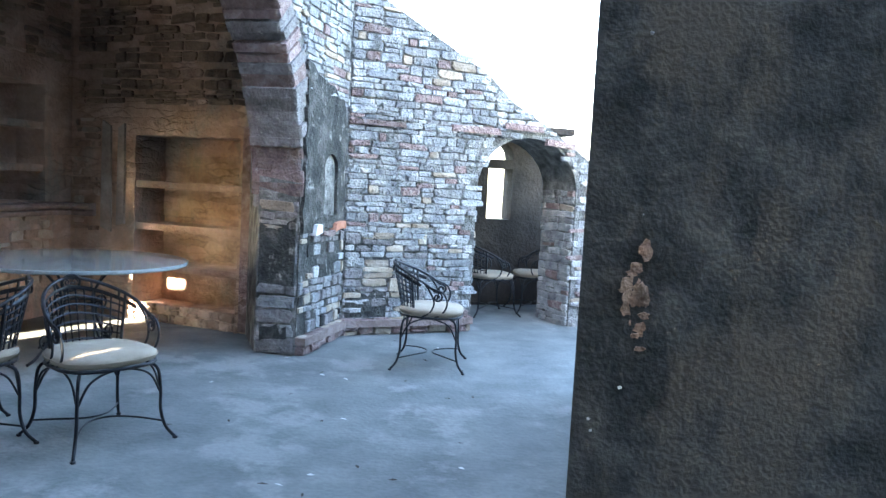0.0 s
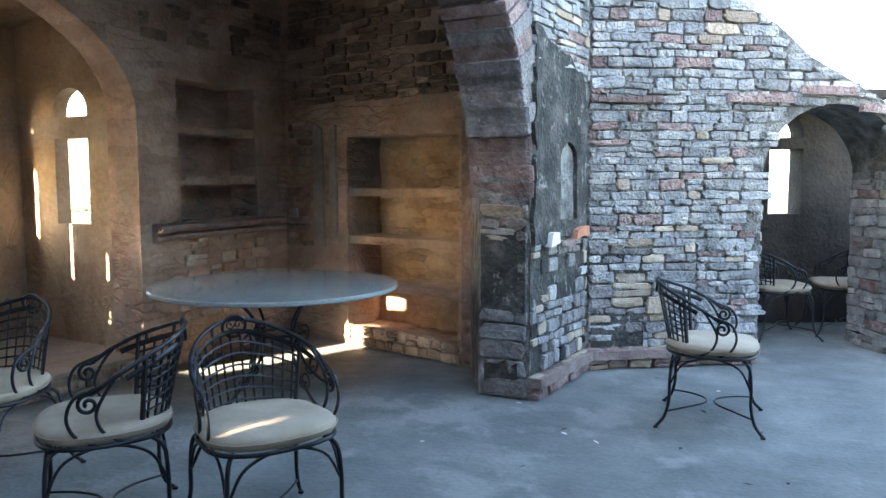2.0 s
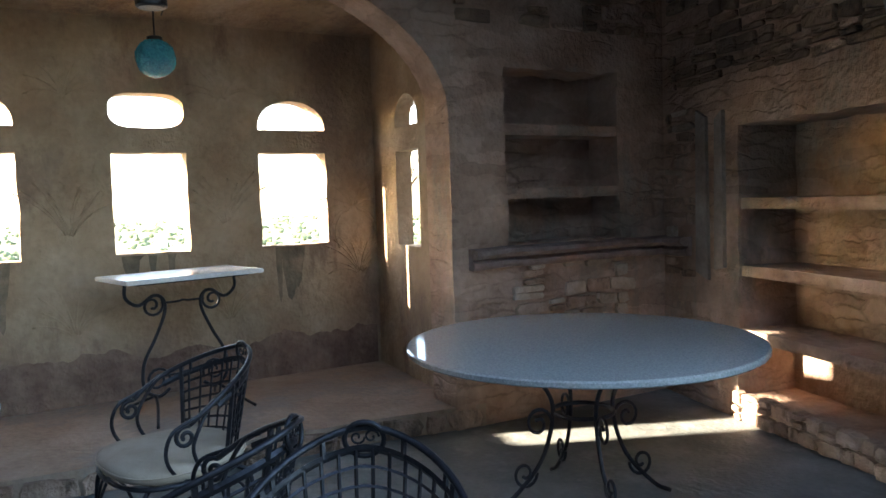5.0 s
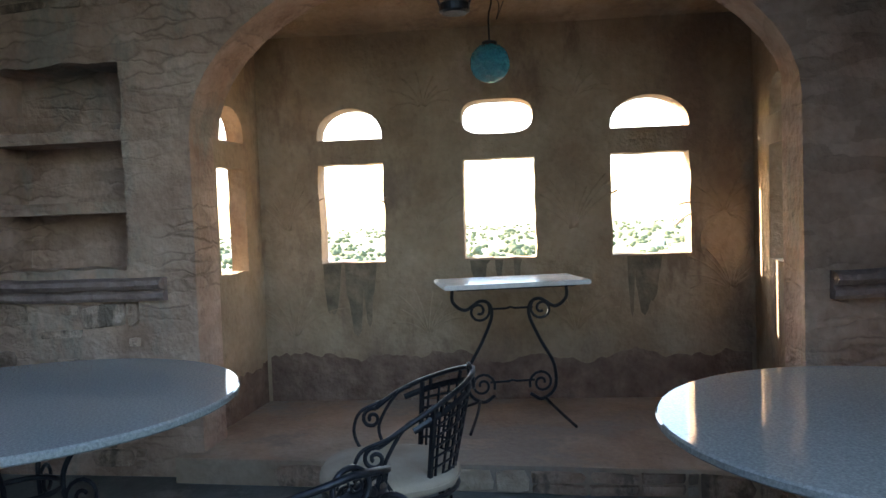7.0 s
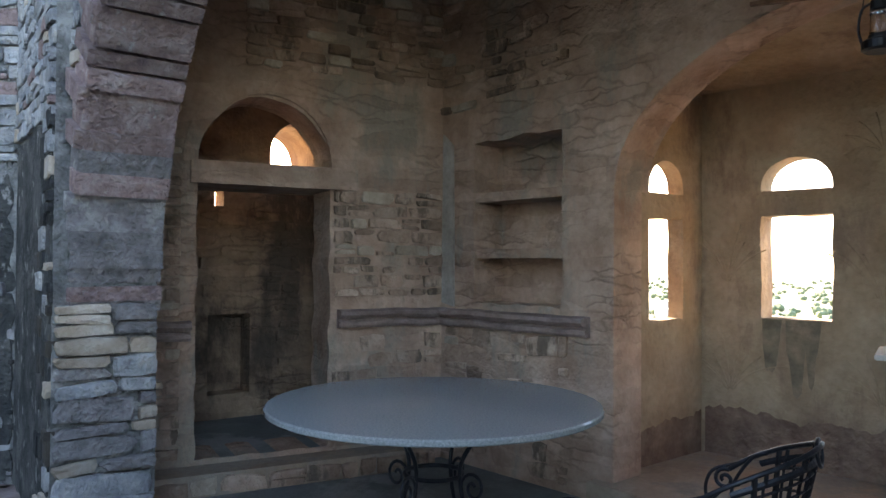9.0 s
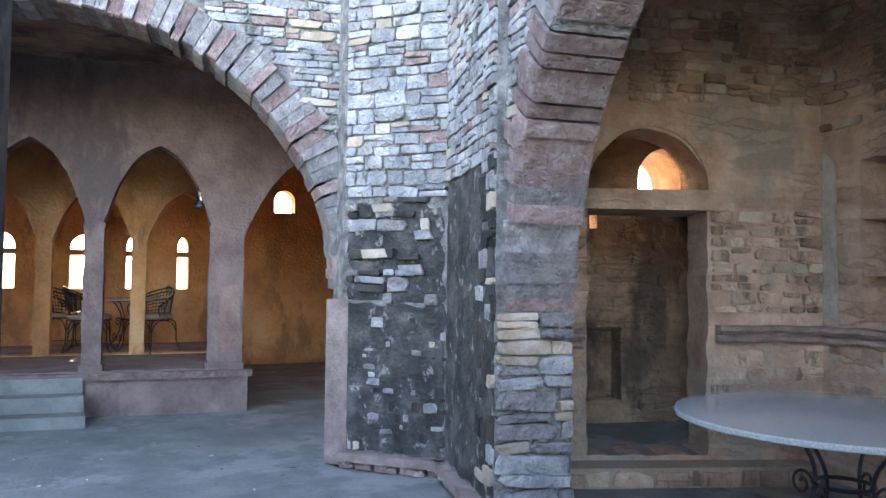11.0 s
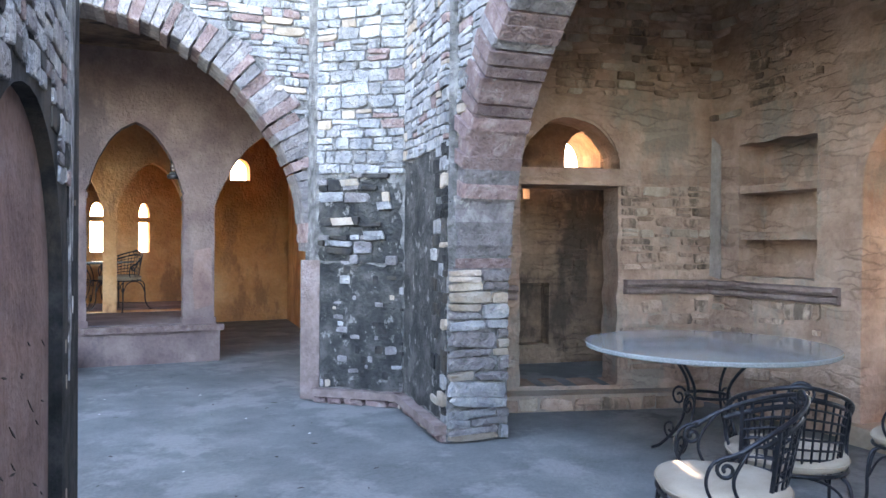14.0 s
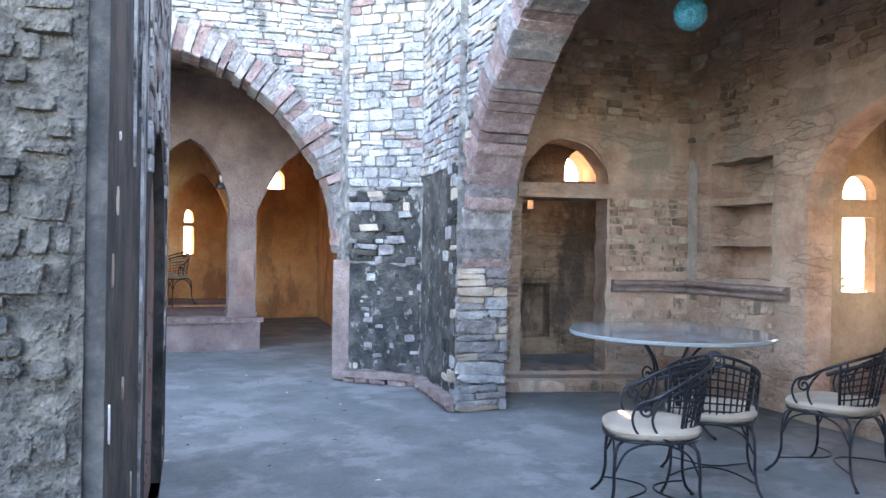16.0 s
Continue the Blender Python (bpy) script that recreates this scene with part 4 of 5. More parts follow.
fl_, fr_ = along(L0, L1, 1), along(R0, R1, 1)
moulding(wl, fl_, 0.02, 1.48, 1.17)
moulding(wr, fr_, 0.12, 1.86, 1.15)
moulding(ws, fs, 0.0, 0.36, 1.15)
part("jamb_stone", solid(rect(2.24, 2.42, 0.02, 2.05), [], -0.025, fs), M_STONE_RED, ws, "purple stone jamb beside the shelves")
moulding(wd, fd, 0.02, DU[0] - 0.06, 1.17)
moulding(wd, fd, DU[1] + 0.04, 2.6, 1.12)
f_p1 = along((-1.40, 6.85), (-1.14, 7.87), 1)
f_p1f = along((-1.77, 6.93), (-1.40, 6.85), 1)
f_p2f = along((-2.49, 1.76), (-3.0, 1.86), 1)
f_p2 = along((-2.49, 1.76), (-2.86, 0.48), -1)
f_p3 = along((-2.86, 0.48), (-2.26, -0.2), -1)
host_n = bpy.data.objects["wall_pier_north"]
host_s = bpy.data.objects["wall_pier_south"]
host_a1 = bpy.data.objects["wall_great_arch"]
host_a2 = bpy.data.objects["wall_hall_arch"]
host_d = bpy.data.objects["wall_door"]
for a, b, h, nm in (((-1.40, 6.85), (-1.14, 7.87), 0.11, 1), ((-1.14, 7.87), (0.22, 8.49), 0.11, 1), ((-2.49, 1.76), (-2.86, 0.48), 0.09, -1), ((-2.86, 0.48), (-2.26, -0.2), 0.09, -1)):
    g = along(a, b, nm)
    ln = length(a, b)
    k = bmesh.new()
    u = 0.0
    ob = part("kerb", solid(rect(0, ln, h - 0.02, h + 0.05), [], -0.10, g), M_LEDGE, kind="structure", label="purple stone kerb along the foot of the rubble wall")
    jobs = courses(g, 0, ln, 0.0, h - 0.02, lambda u, z: True, (("red", 3), ("tan", 1)), (h - 0.025, h - 0.02), (0.16, 0.24), 0.07, 0.01)
    lay(ob, jobs, BLOCKS)

# stained render on the piers
part("stained_render", solid(rough(rect(0.02, 0.86, 0.16, 1.34), 0.03, 0.05, 3), [], -0.012, f_p3), M_STAINED, host_s, "black lichen-stained render")
part("stained_render", solid(rough(rect(0.04, 0.86, 1.36, 2.14), 0.04, 0.05, 8), [], -0.006, f_p3), M_STAINED, host_s, "black lichen-stained render")
part("stained_render", solid(rough(rect(0.02, 1.3, 0.16, 2.3), 0.03, 0.05, 4), [], -0.012, f_p2), M_STAINED, host_s, "black lichen-stained render")
part("stained_render", solid(rough([(0.02, 1.1), (1.0, 1.1), (0.95, 1.6), (1.0, 2.0), (0.9, 2.3), (0.6, 2.42), (0.3, 2.5), (0.02, 2.62)], 0.035, 0.04, 5), [rough(list(reversed(arch(0.45, 0.78, 1.24, 1.66, 0.16, 10))), 0.012, 0.05)], -0.035, f_p1), M_STAINED, host_n, "black-stained render with a small arched niche")
part("jamb_stone", solid(rect(0.86, 1.06, 0.02, 1.37), [], -0.03, along((-2.86, 0.48), (-2.18, -0.32), -1)), M_LEDGE, host_s, "tall purple jamb stone")
for (u, z, w, h, mat) in ((0.82, 1.13, 0.26, 0.09, M_BRICK), (0.3, 1.12, 0.15, 0.10, M_WHITEWASH), (0.55, 1.08, 0.3, 0.05, M_STONE_RED)):
    part("loose_stone", solid(rough([(u - w / 2, z - h / 2), (u + w / 2, z - h / 2 + 0.01), (u + w / 2 - 0.01, z + h / 2), (u - w / 2 + 0.02, z + h / 2 - 0.01)], 0.018, 0.03, w), [], -0.075, f_p1), mat, host_n)
part("stained_render", solid(rect(0.0, 1.02, 0.17, 1.1), [], -0.006, f_p1), M_STAINED, host_n, "black lichen-stained render")
# rough faces of the black pier
f_vn = along(V1, (V1[0] + 1.27, V1[1] - 0.267), -1)
f_vs = along(V0, (V0[0] + 1.27, V0[1] - 0.267), 1)
q = random.Random(21)
for k in range(26):
    u, z = 0.13 + q.gauss(0, 0.018), 1.34 + q.gauss(0, 0.06)
    w, h = q.uniform(0.008, 0.035), q.uniform(0.012, 0.05)
    e = [q.uniform(0.6, 1.25) for _ in range(11)]
    part("peeled_patch", solid([(u + w * 0.5 * math.cos(a) * e[i], z + h * 0.5 * math.sin(a) * e[i]) for i, a in enumerate(2 * math.pi * i / 11 for i in range(11))], [], -0.002 - 0.0004 * k, f_vs), M_DAMP, wv, "peeled pale plaster patch")
# pale aggregate showing on the rough faces
for f_face, um in ((f_vs, 1.25), (f_vn, 1.25)):
    for k in range(60):
        u, z, r = q.uniform(0.03, um), q.uniform(0.2, 2.9), q.uniform(0.002, 0.006)
        part("aggregate_chip", solid([(u + r * math.cos(a) * q.uniform(0.7, 1.5), z + r * math.sin(a) * q.uniform(0.6, 1.2)) for a in (2 * math.pi * i / 6 for i in range(6))], [], -0.004, f_face), M_STONE, wv)

# ---- rubble ----
GREY = (("grey", 12), ("tan", 0.7), ("red", 1.3))


def top_door(u):
    pts = [(0, 3.6), (0.5, 3.35), (1.0, 3.1), (1.6, 2.8), (1.9, 2.55), (2.3, 2.35), (2.75, 2.1), (3.0, 1.95), (3.3, 1.6), (3.9, 1.35), (6.2, 1.2)]
    return float(np.interp(u, [p[0] for p in pts], [p[1] for p in pts]))


def keep_door(u, z):
    if z > top_door(u) - 0.02:
        return False
    if 1.47 < u < 2.87 and (z < 1.55 or ((u - 2.17) / 0.72) ** 2 + ((z - 1.55) / 0.68) ** 2 < 1):
        return False
    return True


lay(host_d, courses(fu, 0.02, 4.6, 1.0, 3.5, keep_door, GREY), KIT, 420)
lay(host_d, courses(fu, 0.02, 0.95, 0.16, 1.0, keep_door, (("grey", 5), ("tan", 2), ("dull", 5)), (0.05, 0.12)), KIT, 420)
lay(host_d, courses(fu, 0.95, 4.6, 0.16, 1.0, keep_door, GREY), KIT, 420)
for u, side in ((1.51, -1), (2.83, 1)):
    a, b = fu(u, 0, 0.02), fu(u, 0, 0.68)
    lay(host_d, courses(along(a[:2], b[:2], -side), 0.0, 0.66, 0.0, 1.6, lambda u, z: True, GREY, (0.05, 0.11), (0.12, 0.36), 0.03), KIT, 0)
for u, z, w, h in ((0.62, 0.52, 0.2, 0.13), (0.35, 2.18, 0.55, 0.05), (1.45, 2.2, 0.6, 0.07), (2.05, 2.27, 0.5, 0.07), (2.55, 2.12, 0.4, 0.07)):
    sl = 0.0 if u < 2 else -0.12 * (u - 1.9)
    part("long_stone", solid([(u - w / 2, z - h / 2 - sl * w / 2), (u + w / 2, z - h / 2 + sl * w / 2), (u + w / 2 - 0.01, z + h / 2 + sl * w / 2), (u - w / 2 + 0.01, z + h / 2 - sl * w / 2)], [], -0.055, fu), M_STONE_TAN if u == 0.62 else M_STONE_RED, host_d)
lay(host_n, courses(f_p1f, 0, 0.37, 0.0, 1.28, lambda u, z: True, (("dull", 8), ("tan", 1), ("grey", 3)), (0.07, 0.16), (0.22, 0.5), 0.03), BLOCKS | {"dull": KIT["dull"]})
lay(host_n, courses(f_p1, 0.0, 1.03, 0.17, 1.08, lambda u, z: noise.noise(Vector((u * 5, z * 3, 8))) > -0.25, (("grey", 6), ("tan", 3), ("dull", 5), ("black", 3)), (0.05, 0.13), (0.07, 0.2), 0.03, 0.01, cover=0.9), KIT)
lay(host_n, courses(f_p1, 0.0, 1.03, 2.3, 5.0, lambda u, z: True, GREY), KIT)
lay(host_s, courses(f_p2f, 0, 0.52, 0.0, 1.27, lambda u, z: True, (("grey", 3), ("tan", 3), ("dull", 6)), (0.06, 0.16), (0.26, 0.55), 0.045), KIT)
part("gritty_render", solid(rect(0.04, 1.28, 0.0, 3.88), [], -0.012, f_vn), M_GRIT, wv, "gritty grey lime render full of pebbles")
lay(wv, courses(f_vn, 0.06, 1.2, 0.1, 3.8, lambda u, z: True, (("grit", 1),), (0.02, 0.09), (0.02, 0.12), 0.03, 0.008, cover=0.5), KIT)
lay(wv, courses(fv, 0.5, 2.75, 1.6, 3.85, lambda u, z: z > 1.85 and ((u - 1.66) / 1.02) ** 2 + ((z - 1.25) / 0.93) ** 2 > 1, (("grey", 6), ("dull", 5), ("red", 1), ("black", 1)), (0.07, 0.16), (0.1, 0.3), 0.014, 0.004, cover=0.92), KIT)
lay(host_s, courses(f_p3, 0.06, 0.88, 1.33, 2.2, lambda u, z: True, (("grey", 5), ("tan", 2), ("black", 6), ("dull", 3)), (0.05, 0.14), (0.07, 0.3), 0.035, 0.006, cover=0.62), KIT)
lay(host_s, courses(f_p3, 0.0, 0.9, 2.2, 5.2, lambda u, z: True, GREY, (0.07, 0.13), (0.12, 0.3)), KIT)
lay(host_s, courses(f_p2, 0.0, 1.33, 2.3, 5.2, lambda u, z: True, GREY, (0.06, 0.12), (0.1, 0.28)), KIT)
lay(host_s, courses(f_p2, 0.0, 1.3, 0.15, 2.3, lambda u, z: u < 0.35, (("grey", 3), ("tan", 2), ("black", 5)), (0.08, 0.14), (0.1, 0.22), 0.025, cover=0.7), KIT)
lay(host_s, courses(f_p3, 0.0, 0.85, 0.15, 1.33, lambda u, z: noise.noise(Vector((u * 4, z * 3, 5))) > -0.25 + 0.9 * (u - 0.4), (("grey", 1), ("tan", 1), ("black", 5), ("dull", 4)), (0.04, 0.11), (0.04, 0.15), 0.018, 0.012, cover=0.34), KIT)
ring(host_a1, fq, ql / 2, 1.3, ql / 2 - 0.0, 2.4, 0.1, 0.30, 0.42, ((M_STONE_RED, 5), (M_DULL, 5)), 0.02)
ring(host_a2, along(T0, T1, -1), c2, 1.45, r2, 2.25, 0.10, 0.34, 0.45, ((M_STONE_RED, 3), (M_DULL, 7)), 0.02)


def outside(c, r, spring, rise, grow):
    return lambda u, z: z > spring and ((u - c) / (r + grow)) ** 2 + ((z - spring) / (rise + grow)) ** 2 > 1


lay(host_a1, courses(fq, -0.3, ql + 0.35, 1.4, 5.0, outside(ql / 2, ql / 2, 1.3, 2.4, 0.32), GREY), KIT)
lay(host_a2, courses(along(T0, T1, -1), -0.25, 4.8, 1.5, 5.6, outside(c2, r2, 1.45, 2.25, 0.36), GREY), KIT)
# stones that show through the plaster of the table room
PL = (("plaster", 6), ("tan", 1))
lay(wd, courses(fd, DU[1] + 0.1, dl - 0.1, 0.2, 2.6, lambda u, z: True, PL, (0.07, 0.14), (0.10, 0.28), 0.035, 0.010, cover=0.85), KIT)
lay(wd, courses(fd, 0.0, DU[0] - 0.02, 1.3, 2.1, lambda u, z: True, PL, (0.06, 0.12), (0.12, 0.32), 0.035, 0.012, cover=0.85), KIT)
lay(wd, courses(fd, 0.0, 1.6, 2.9, 3.9, lambda u, z: z > 2.95, PL, (0.06, 0.1), (0.14, 0.3), 0.035, 0.006, cover=0.7), KIT)
lay(wd, courses(fd, 0.0, DU[0] - 0.02, 0.2, 1.03, lambda u, z: True, PL, (0.1, 0.18), (0.15, 0.35), 0.025, 0.01, cover=0.5), KIT)
lay(wl, courses(fl_, 0.05, 1.3, 0.05, 1.03, lambda u, z: True, PL, (0.09, 0.16), (0.12, 0.35), 0.025, 0.01, cover=0.5), KIT)
lay(wr, courses(fr_, 0.35, 1.6, 0.35, 1.03, lambda u, z: abs(u - 0.95) < 0.55, (("tan", 3), ("plaster", 3)), (0.06, 0.12), (0.1, 0.28), 0.03, 0.008, cover=0.75), KIT)
lay(wl, courses(fl_, 0.0, 1.3, 2.75, 4.0, lambda u, z: True, PL, (0.06, 0.12), (0.15, 0.35), 0.03, 0.01, cover=0.55), KIT)
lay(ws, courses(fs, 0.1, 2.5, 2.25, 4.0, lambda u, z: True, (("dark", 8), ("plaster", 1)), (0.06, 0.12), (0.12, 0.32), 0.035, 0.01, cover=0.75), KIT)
lay(ws, courses(fs, 0.05, 0.42, 0.9, 2.2, lambda u, z: True, PL, (0.06, 0.13), (0.12, 0.3), 0.03, 0.01, cover=0.55), KIT)
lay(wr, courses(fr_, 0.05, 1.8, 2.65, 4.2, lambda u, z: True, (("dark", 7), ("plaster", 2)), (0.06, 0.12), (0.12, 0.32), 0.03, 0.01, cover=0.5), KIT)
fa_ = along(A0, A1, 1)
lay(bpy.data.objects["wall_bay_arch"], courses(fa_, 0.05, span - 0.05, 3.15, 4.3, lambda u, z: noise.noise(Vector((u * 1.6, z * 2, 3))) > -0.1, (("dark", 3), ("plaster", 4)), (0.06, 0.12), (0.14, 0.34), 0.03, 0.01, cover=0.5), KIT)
BAY_EDGE = ((-5.08, 3.9), (-4.62, 6.2))
for a, b, host, top_z in ((*BAY_EDGE, "bay_floor", 0.15), ((-4.62, 6.2), (-4.42, 6.9), "bay_floor", 0.15), ((-3.42, 1.12), (-5.3, 1.95), "door_step", 0.15)):
    lay(bpy.data.objects[host], courses(along(a, b, 1), 0.0, length(a, b), 0.0, top_z - 0.02, lambda u, z: True, (("plaster", 5), ("tan", 1)), (top_z - 0.02, top_z - 0.015), (0.12, 0.34), 0.03, 0.008), KIT)
lay(ws, courses(fs, 0.85, 2.25, 0.0, 0.1, lambda u, z: True, (("plaster", 5), ("tan", 1)), (0.08, 0.1), (0.08, 0.2), 0.05, 0.01), KIT)
# Stones toned dark to carry the inner room's shade.
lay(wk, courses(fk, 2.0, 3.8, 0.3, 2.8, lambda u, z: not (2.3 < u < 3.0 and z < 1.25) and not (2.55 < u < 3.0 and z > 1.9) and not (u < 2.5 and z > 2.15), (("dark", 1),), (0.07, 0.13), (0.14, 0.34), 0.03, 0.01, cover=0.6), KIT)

# plaster band round the doorway arch
def band(f, u0, u1, spring, rise, w, depth, mat, host, name, label=""):
    outer = arch(u0 - w, u1 + w, spring - 0.02, spring, rise + w, 20)
    inner = arch(u0, u1, spring - 0.02, spring, rise, 20)
    return part(name, solid(outer + list(reversed(inner)), [], -depth, f), mat, host, label)


band(fd, DU[0], DU[1], 2.28, 0.5, 0.10, 0.03, M_PLASTER, wd, "arch_band")
part("plaster_strip", solid([(0.44, 0.95), (0.58, 0.9), (0.56, 2.02), (0.45, 2.08)], [], -0.025, fs), M_REPAIR, ws, "grey repair plaster strip")
part("plaster_strip", solid([(0.66, 0.98), (0.76, 1.0), (0.75, 2.05), (0.67, 2.0)], [], -0.03, fs), M_REPAIR, ws)
part("plaster_strip", solid([(0.02, 1.25), (0.16, 1.22), (0.14, 2.5), (0.03, 2.6)], [], -0.02, fl_), M_REPAIR, wl, "grey repair plaster strip")


def ragged(u0, u1, v0, v1, jitter, seed, drip=False):
    q = random.Random(seed)
    n = max(6, int((u1 - u0) / 0.03))
    us = [u0 + (u1 - u0) * i / n for i in range(n + 1)]
    wave = [noise.noise(Vector((u * 3.1, seed * 7.3, 0))) + 0.5 * noise.noise(Vector((u * 9.0, seed, 3))) + 0.3 * noise.noise(Vector((u * 25, seed, 9))) for u in us]
    if drip:
        low = [(u + 0.01 * k, v0 + (v1 - v0) * min(0.95, max(0.0, 0.45 + 0.9 * k + 0.5 * (2 * (u - u0) / (u1 - u0) - 1) ** 2))) for u, k in zip(us, wave)]
        return low + [(u1, v1), (u0, v1)]
    return [(u0, v0), (u1, v0)] + [(u, v1 + jitter * 1.6 * k) for u, k in reversed(list(zip(us, wave)))]


for host, face, u0, u1, z0, z1, out_ in ((host_n, f_p1f, 0.02, 0.36, 0.62, 1.26, -0.034), (host_d, fu, 0.05, 0.5, 0.18, 0.52, -0.022), (host_d, fu, 0.0, 0.55, 0.78, 1.02, -0.024), (host_n, f_p1f, 0.05, 0.3, 0.02, 0.3, -0.034)):
    part("lichen_patch", solid(ragged(u0, u1, z0, z1 - 0.06, 0.07, int(z1 * 100)), [], out_, face), M_STAINED, host, "patch of black lichen over the stones")
M_MOULD = material("dark_water_stain", [(0.13, 0.11, 0.08), (0.19, 0.155, 0.11), (0.29, 0.22, 0.155)], 6, 0.92, 0.5, 26)
part("damp_band", solid(ragged(0.03, length(B0, B1) - 0.03, 0.151, 0.47, 0.05, 1), [], -0.006, fb), M_DAMP, wb, "damp reddish band with a ragged top")
q = random.Random(77)
for (u0, u1), drips in ((W1, 7), (W2, 3), (W3, 4)):
    for k in range(drips):
        a = q.uniform(u0 - 0.02, u1 - 0.1) if drips != 4 else q.uniform(u0, u0 + 0.2)
        w, low = q.uniform(0.05, 0.16), q.uniform(0.62, 0.95) if drips > 3 else q.uniform(0.95, 1.08)
        outline = [(a, 1.18), (a + w * 0.05, (1.18 + low) / 2 + q.uniform(-0.05, 0.05)), (a + w * 0.3, low + 0.03), (a + w * 0.5, low), (a + w * 0.7, low + 0.05), (a + w * 0.8, (1.18 + low) / 2 + q.uniform(-0.08, 0.08)), (a + w, 1.18)]
        part("water_stain", solid(outline, [], -0.002 - 0.0007 * k, fb), M_MOULD, wb, "dark water stain below the window")
f_c = along(C0, C1, 1)
part("damp_band", solid(ragged(0.02, cl - 0.02, 0.151, 0.42, 0.06, 2), [], -0.006, f_c), M_DAMP, bpy.data.objects["wall_bay_side_south"])
# finger strokes drawn in the wet mud plaster
q = random.Random(31)
bm = bmesh.new()
for cu, cz, reach, count, spread in ((1.24, 0.62, 0.42, 9, 1.0), (0.22, 0.6, 0.5, 8, 0.8), (2.32, 0.62, 0.4, 8, 0.9), (3.42, 0.9, 0.42, 12, 1.2), (3.38, 1.45, 0.36, 12, 2.6), (1.24, 1.3, 0.5, 9, 0.7), (2.32, 1.35, 0.5, 9, 0.7), (1.25, 2.3, 0.3, 8, 1.3), (2.33, 2.3, 0.32, 8, 1.3), (0.2, 1.4, 0.5, 8, 0.7), (4.0, 0.7, 0.5, 8, 0.8), (3.9, 1.6, 0.5, 9, 1.0), (4.0, 2.3, 0.35, 7, 1.2)):
    for k in range(count):
        a = (k / (count - 1) - 0.5) * 2 * spread + q.uniform(-0.08, 0.08)
        l_ = reach * q.uniform(0.65, 1.0)
        bend = q.uniform(0.1, 0.5) * (1 if a > 0 else -1)
        pts = []
        for i in range(7):
            t = 0.12 + 0.88 * i / 6
            ang = a * (0.55 + 0.45 * t) + bend * t * 0.4
            pts.append(fb(cu + math.sin(ang) * l_ * t, cz + math.cos(ang) * l_ * t, -0.001))
        tube(pts, 0.0065, 5, bm=bm)
part("finger_strokes", bm, M_BAY, wb, "raised feathery finger strokes in the mud plaster", smooth=True)
# weathered face of the black pier
for k, (u0, u1, z0) in enumerate(((0.02, 0.62, 0.3), (2.66, vl - 0.03, 0.2))):
    part("weathered_render", solid(ragged(u0, u1, z0, 3.88, 0, 50 + k, True), [], -0.008, fv), M_WEATHERED, wv, "pale lime render streaked black by rain")
for k in range(46):
    u, z = q.uniform(0.72, 2.5), q.uniform(0.15, 1.15)
    w, a = q.uniform(0.05, 0.14), q.uniform(0.15, 0.6)
    part("hack_mark", solid([(u, z), (u + w * 0.5, z + w * a * 0.5 - 0.006), (u + w, z + w * a), (u + w * 0.5, z + w * a * 0.5 + 0.004)], [], -0.003, lambda p, v, d: fv(p, v, 0.06 + d)), M_ROOM_SHADE_CHIPS, wv)
for k in range(16):
    u, z = (q.uniform(0.02, 0.65) if k % 2 else q.uniform(2.72, vl - 0.05)), q.uniform(0.1, 2.0)
    w, h = q.uniform(0.006, 0.022), q.uniform(0.01, 0.05)
    e = [q.uniform(0.6, 1.25) for _ in range(9)]
    part("peeled_patch", solid([(u + w * math.cos(a) * e[i], z + h * math.sin(a) * e[i]) for i, a in enumerate(2 * math.pi * i / 9 for i in range(9))], [], -0.004, fv), M_STONE_TAN if k % 3 else M_WHITEWASH, wv, "peeled pale plaster patch")
lamp_2 = copy_thing(lamp, pose(-3.43, 3.63, 3.40))
lamp_2["label"] = "blue mosaic glass globe lamp hanging high in the dark vault"
part("wire", tube([(0, 0, 0.46), (0.01, 0, 1.4), (0, 0, 2.5)], 0.004, 5), M_IRON, lamp_2)
for k, (u, v, w, h) in enumerate(((0.30, 1.62, 0.22, 0.08), (0.55, 2.12, 0.2, 0.06), (0.2, 1.9, 0.16, 0.07), (0.62, 1.75, 0.24, 0.07))):
    part("pale_stone", solid([(u - w / 2, v - h / 2), (u + w / 2 - 0.02, v - h / 2 - 0.01), (u + w / 2, v + h / 2 - 0.01), (u - w / 2 + 0.03, v + h / 2)], [], -0.045, f_p3), M_STONE_TAN if k % 2 else M_STONE, host_s)
# leaf litter and chips on the floor
q = random.Random(11)
for k in range(70):
    x, y = q.uniform(-1.9, 0.2), q.uniform(-2.5, 7.8)
    bm = bmesh.new()
    a0 = q.uniform(0, 6.28)
    w, l = q.uniform(0.004, 0.012), q.uniform(0.012, 0.035)
    vs = [bm.verts.new((x + math.cos(a0) * p * l - math.sin(a0) * r * w, y + math.sin(a0) * p * l + math.cos(a0) * r * w, z)) for p, r, z in ((-1, 0, 0.002), (0, -1, 0.006), (1, 0, 0.003), (0, 1, 0.004))]
    bm.faces.new(vs)
    bm.faces.new(list(reversed([bm.verts.new(v.co - Vector((0, 0, 0.0015))) for v in vs])))
    chip = part("debris_chip", bm, M_WHITEWASH if k % 3 == 0 else M_ROOM_SHADE_CHIPS, bpy.data.objects["floor"])
    chip.location = (1.0, -2.0, 0)

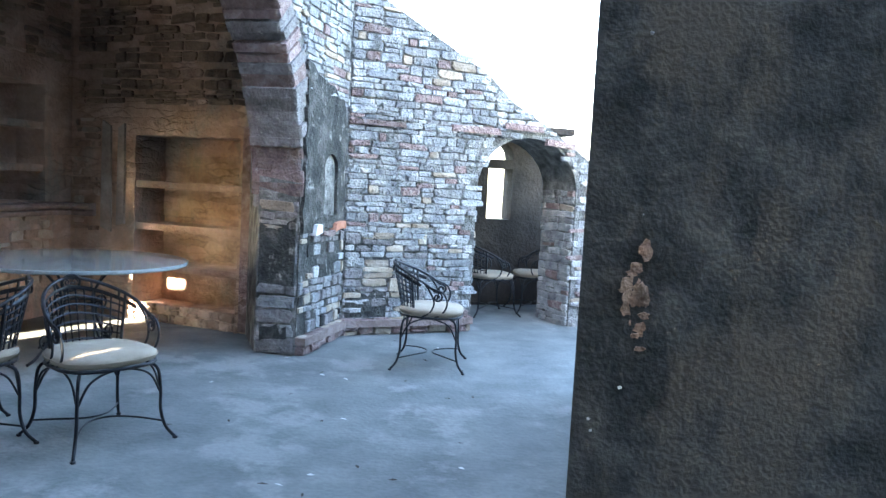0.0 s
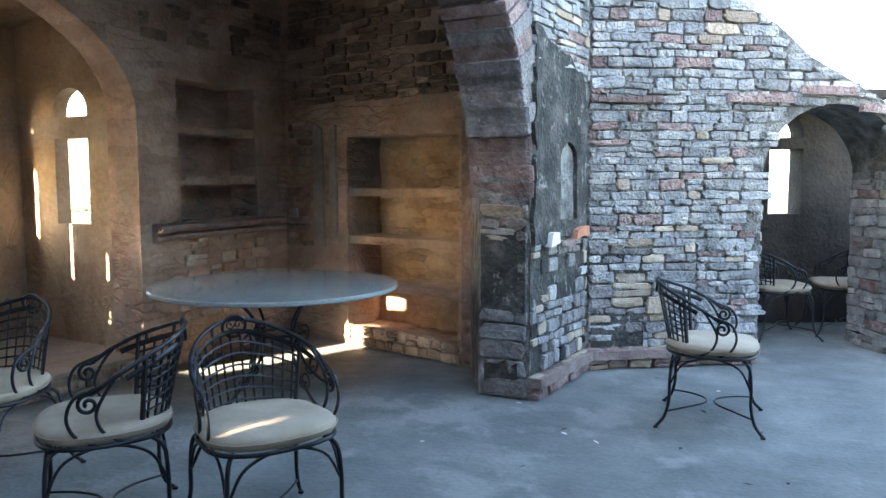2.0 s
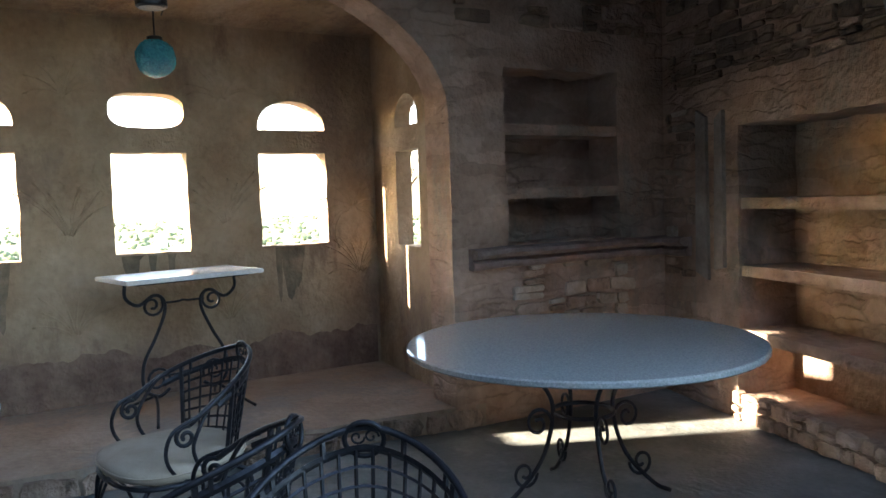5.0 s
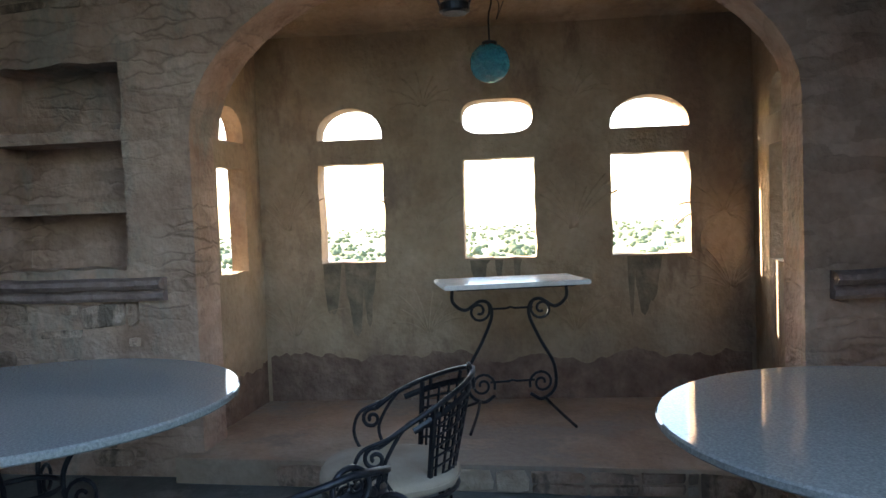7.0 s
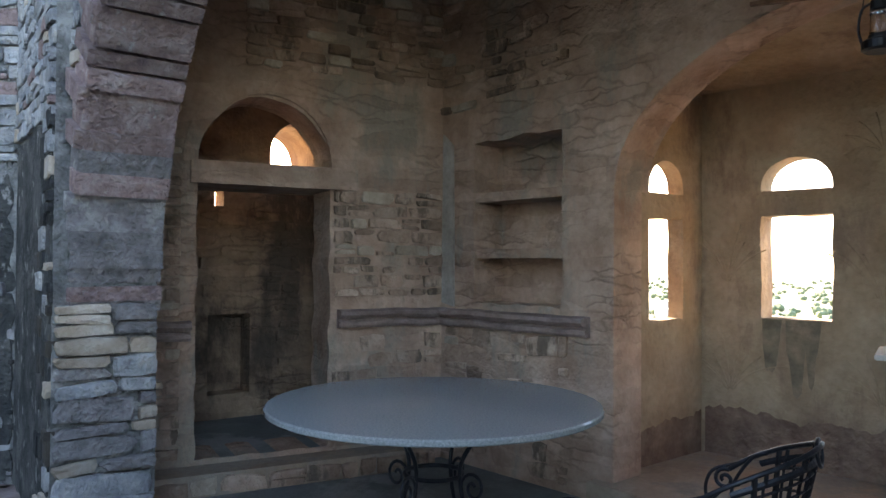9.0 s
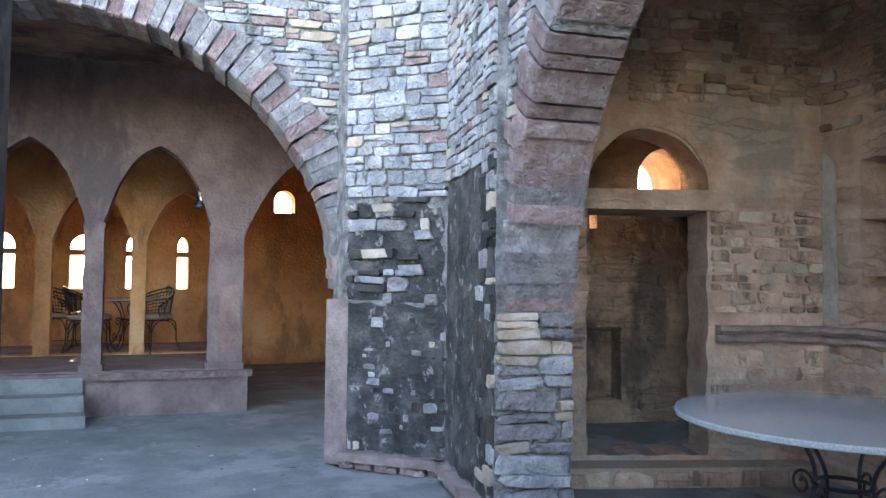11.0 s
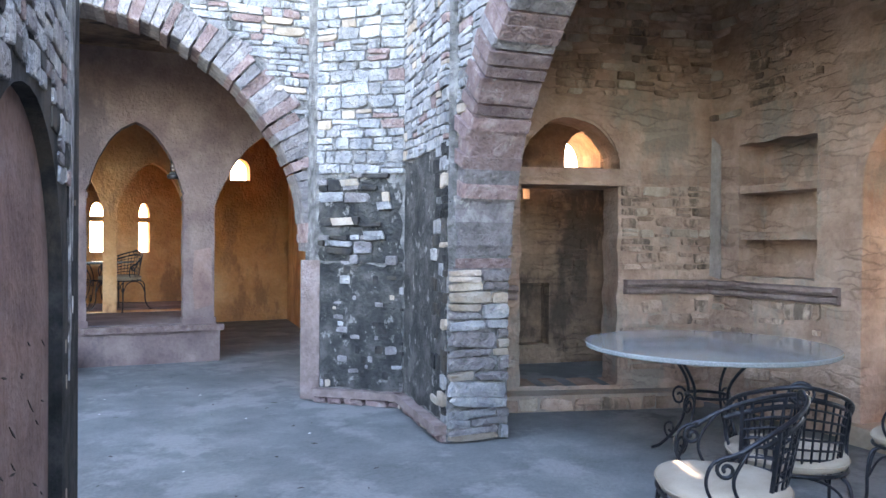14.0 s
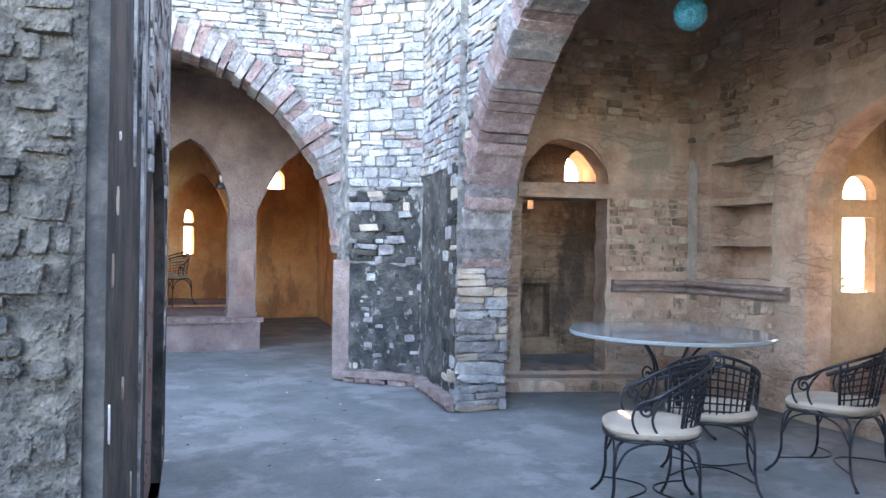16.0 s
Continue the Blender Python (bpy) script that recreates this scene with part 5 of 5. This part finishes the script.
# ---- distance ----
bm = bmesh.new()
bmesh.ops.create_grid(bm, x_segments=40, y_segments=40, size=3000)
g = part("ground", bm, M_FIELD, kind="structure", label="hazy plain of fields far below the hill")
g.location = (0, 0, -45)
verts, faces = [], []
tr = random.Random(3)
bm0 = bmesh.new()
bmesh.ops.create_icosphere(bm0, subdivisions=1, radius=1)
ico_v, ico_f = [v.co.copy() for v in bm0.verts], [[v.index for v in f.verts] for f in bm0.faces]
bm0.free()
for _ in range(4200):
    d, a = 180 * math.exp(tr.random() * 2.6), math.radians(tr.uniform(200, 350))
    x, y = math.sin(a) * d, math.cos(a) * d
    for _ in range(3):
        r = tr.uniform(1.8, 4.6)
        ox, oy, oz = x + tr.uniform(-5, 5), y + tr.uniform(-5, 5), -45 + r * tr.uniform(0.7, 1.2)
        base = len(verts)
        verts += [(ox + v.x * r * tr.uniform(0.8, 1.2), oy + v.y * r * tr.uniform(0.8, 1.2), oz + v.z * r * 0.8 * tr.uniform(0.8, 1.2)) for v in ico_v]
        faces += [[base + i for i in f] for f in ico_f]
me = bpy.data.meshes.new("woods")
me.from_pydata(verts, [], faces)
me.materials.append(M_LEAF)
tagged(new("woods", me), "scattered green trees on the plain far below", kind="stuff")
for k in range(60):
    d, a = 260 + 700 * tr.random(), math.radians(tr.uniform(235, 320))
    w, l, h = tr.uniform(8, 18), tr.uniform(7, 12), tr.uniform(4, 9)
    hs = thing("house", "small pale flat-roofed village house on the plain", "house", (math.sin(a) * d, math.cos(a) * d, -45), tr.uniform(0, 90), "village houses on the plain")
    part("walls", box_bm(-w / 2, w / 2, -l / 2, l / 2, 0, h), M_WHITEWASH, hs)
    part("roof", box_bm(-w / 2 - 0.3, w / 2 + 0.3, -l / 2 - 0.3, l / 2 + 0.3, h, h + 0.5), M_WHITEWASH, hs)
    for q in range(3):
        part("window", box_bm(-w / 2 - 0.06, -w / 2 + 0.1, -l / 3 + q * l / 3 - 0.5, -l / 3 + q * l / 3 + 0.5, 1.2, 2.6), M_IRON, hs)
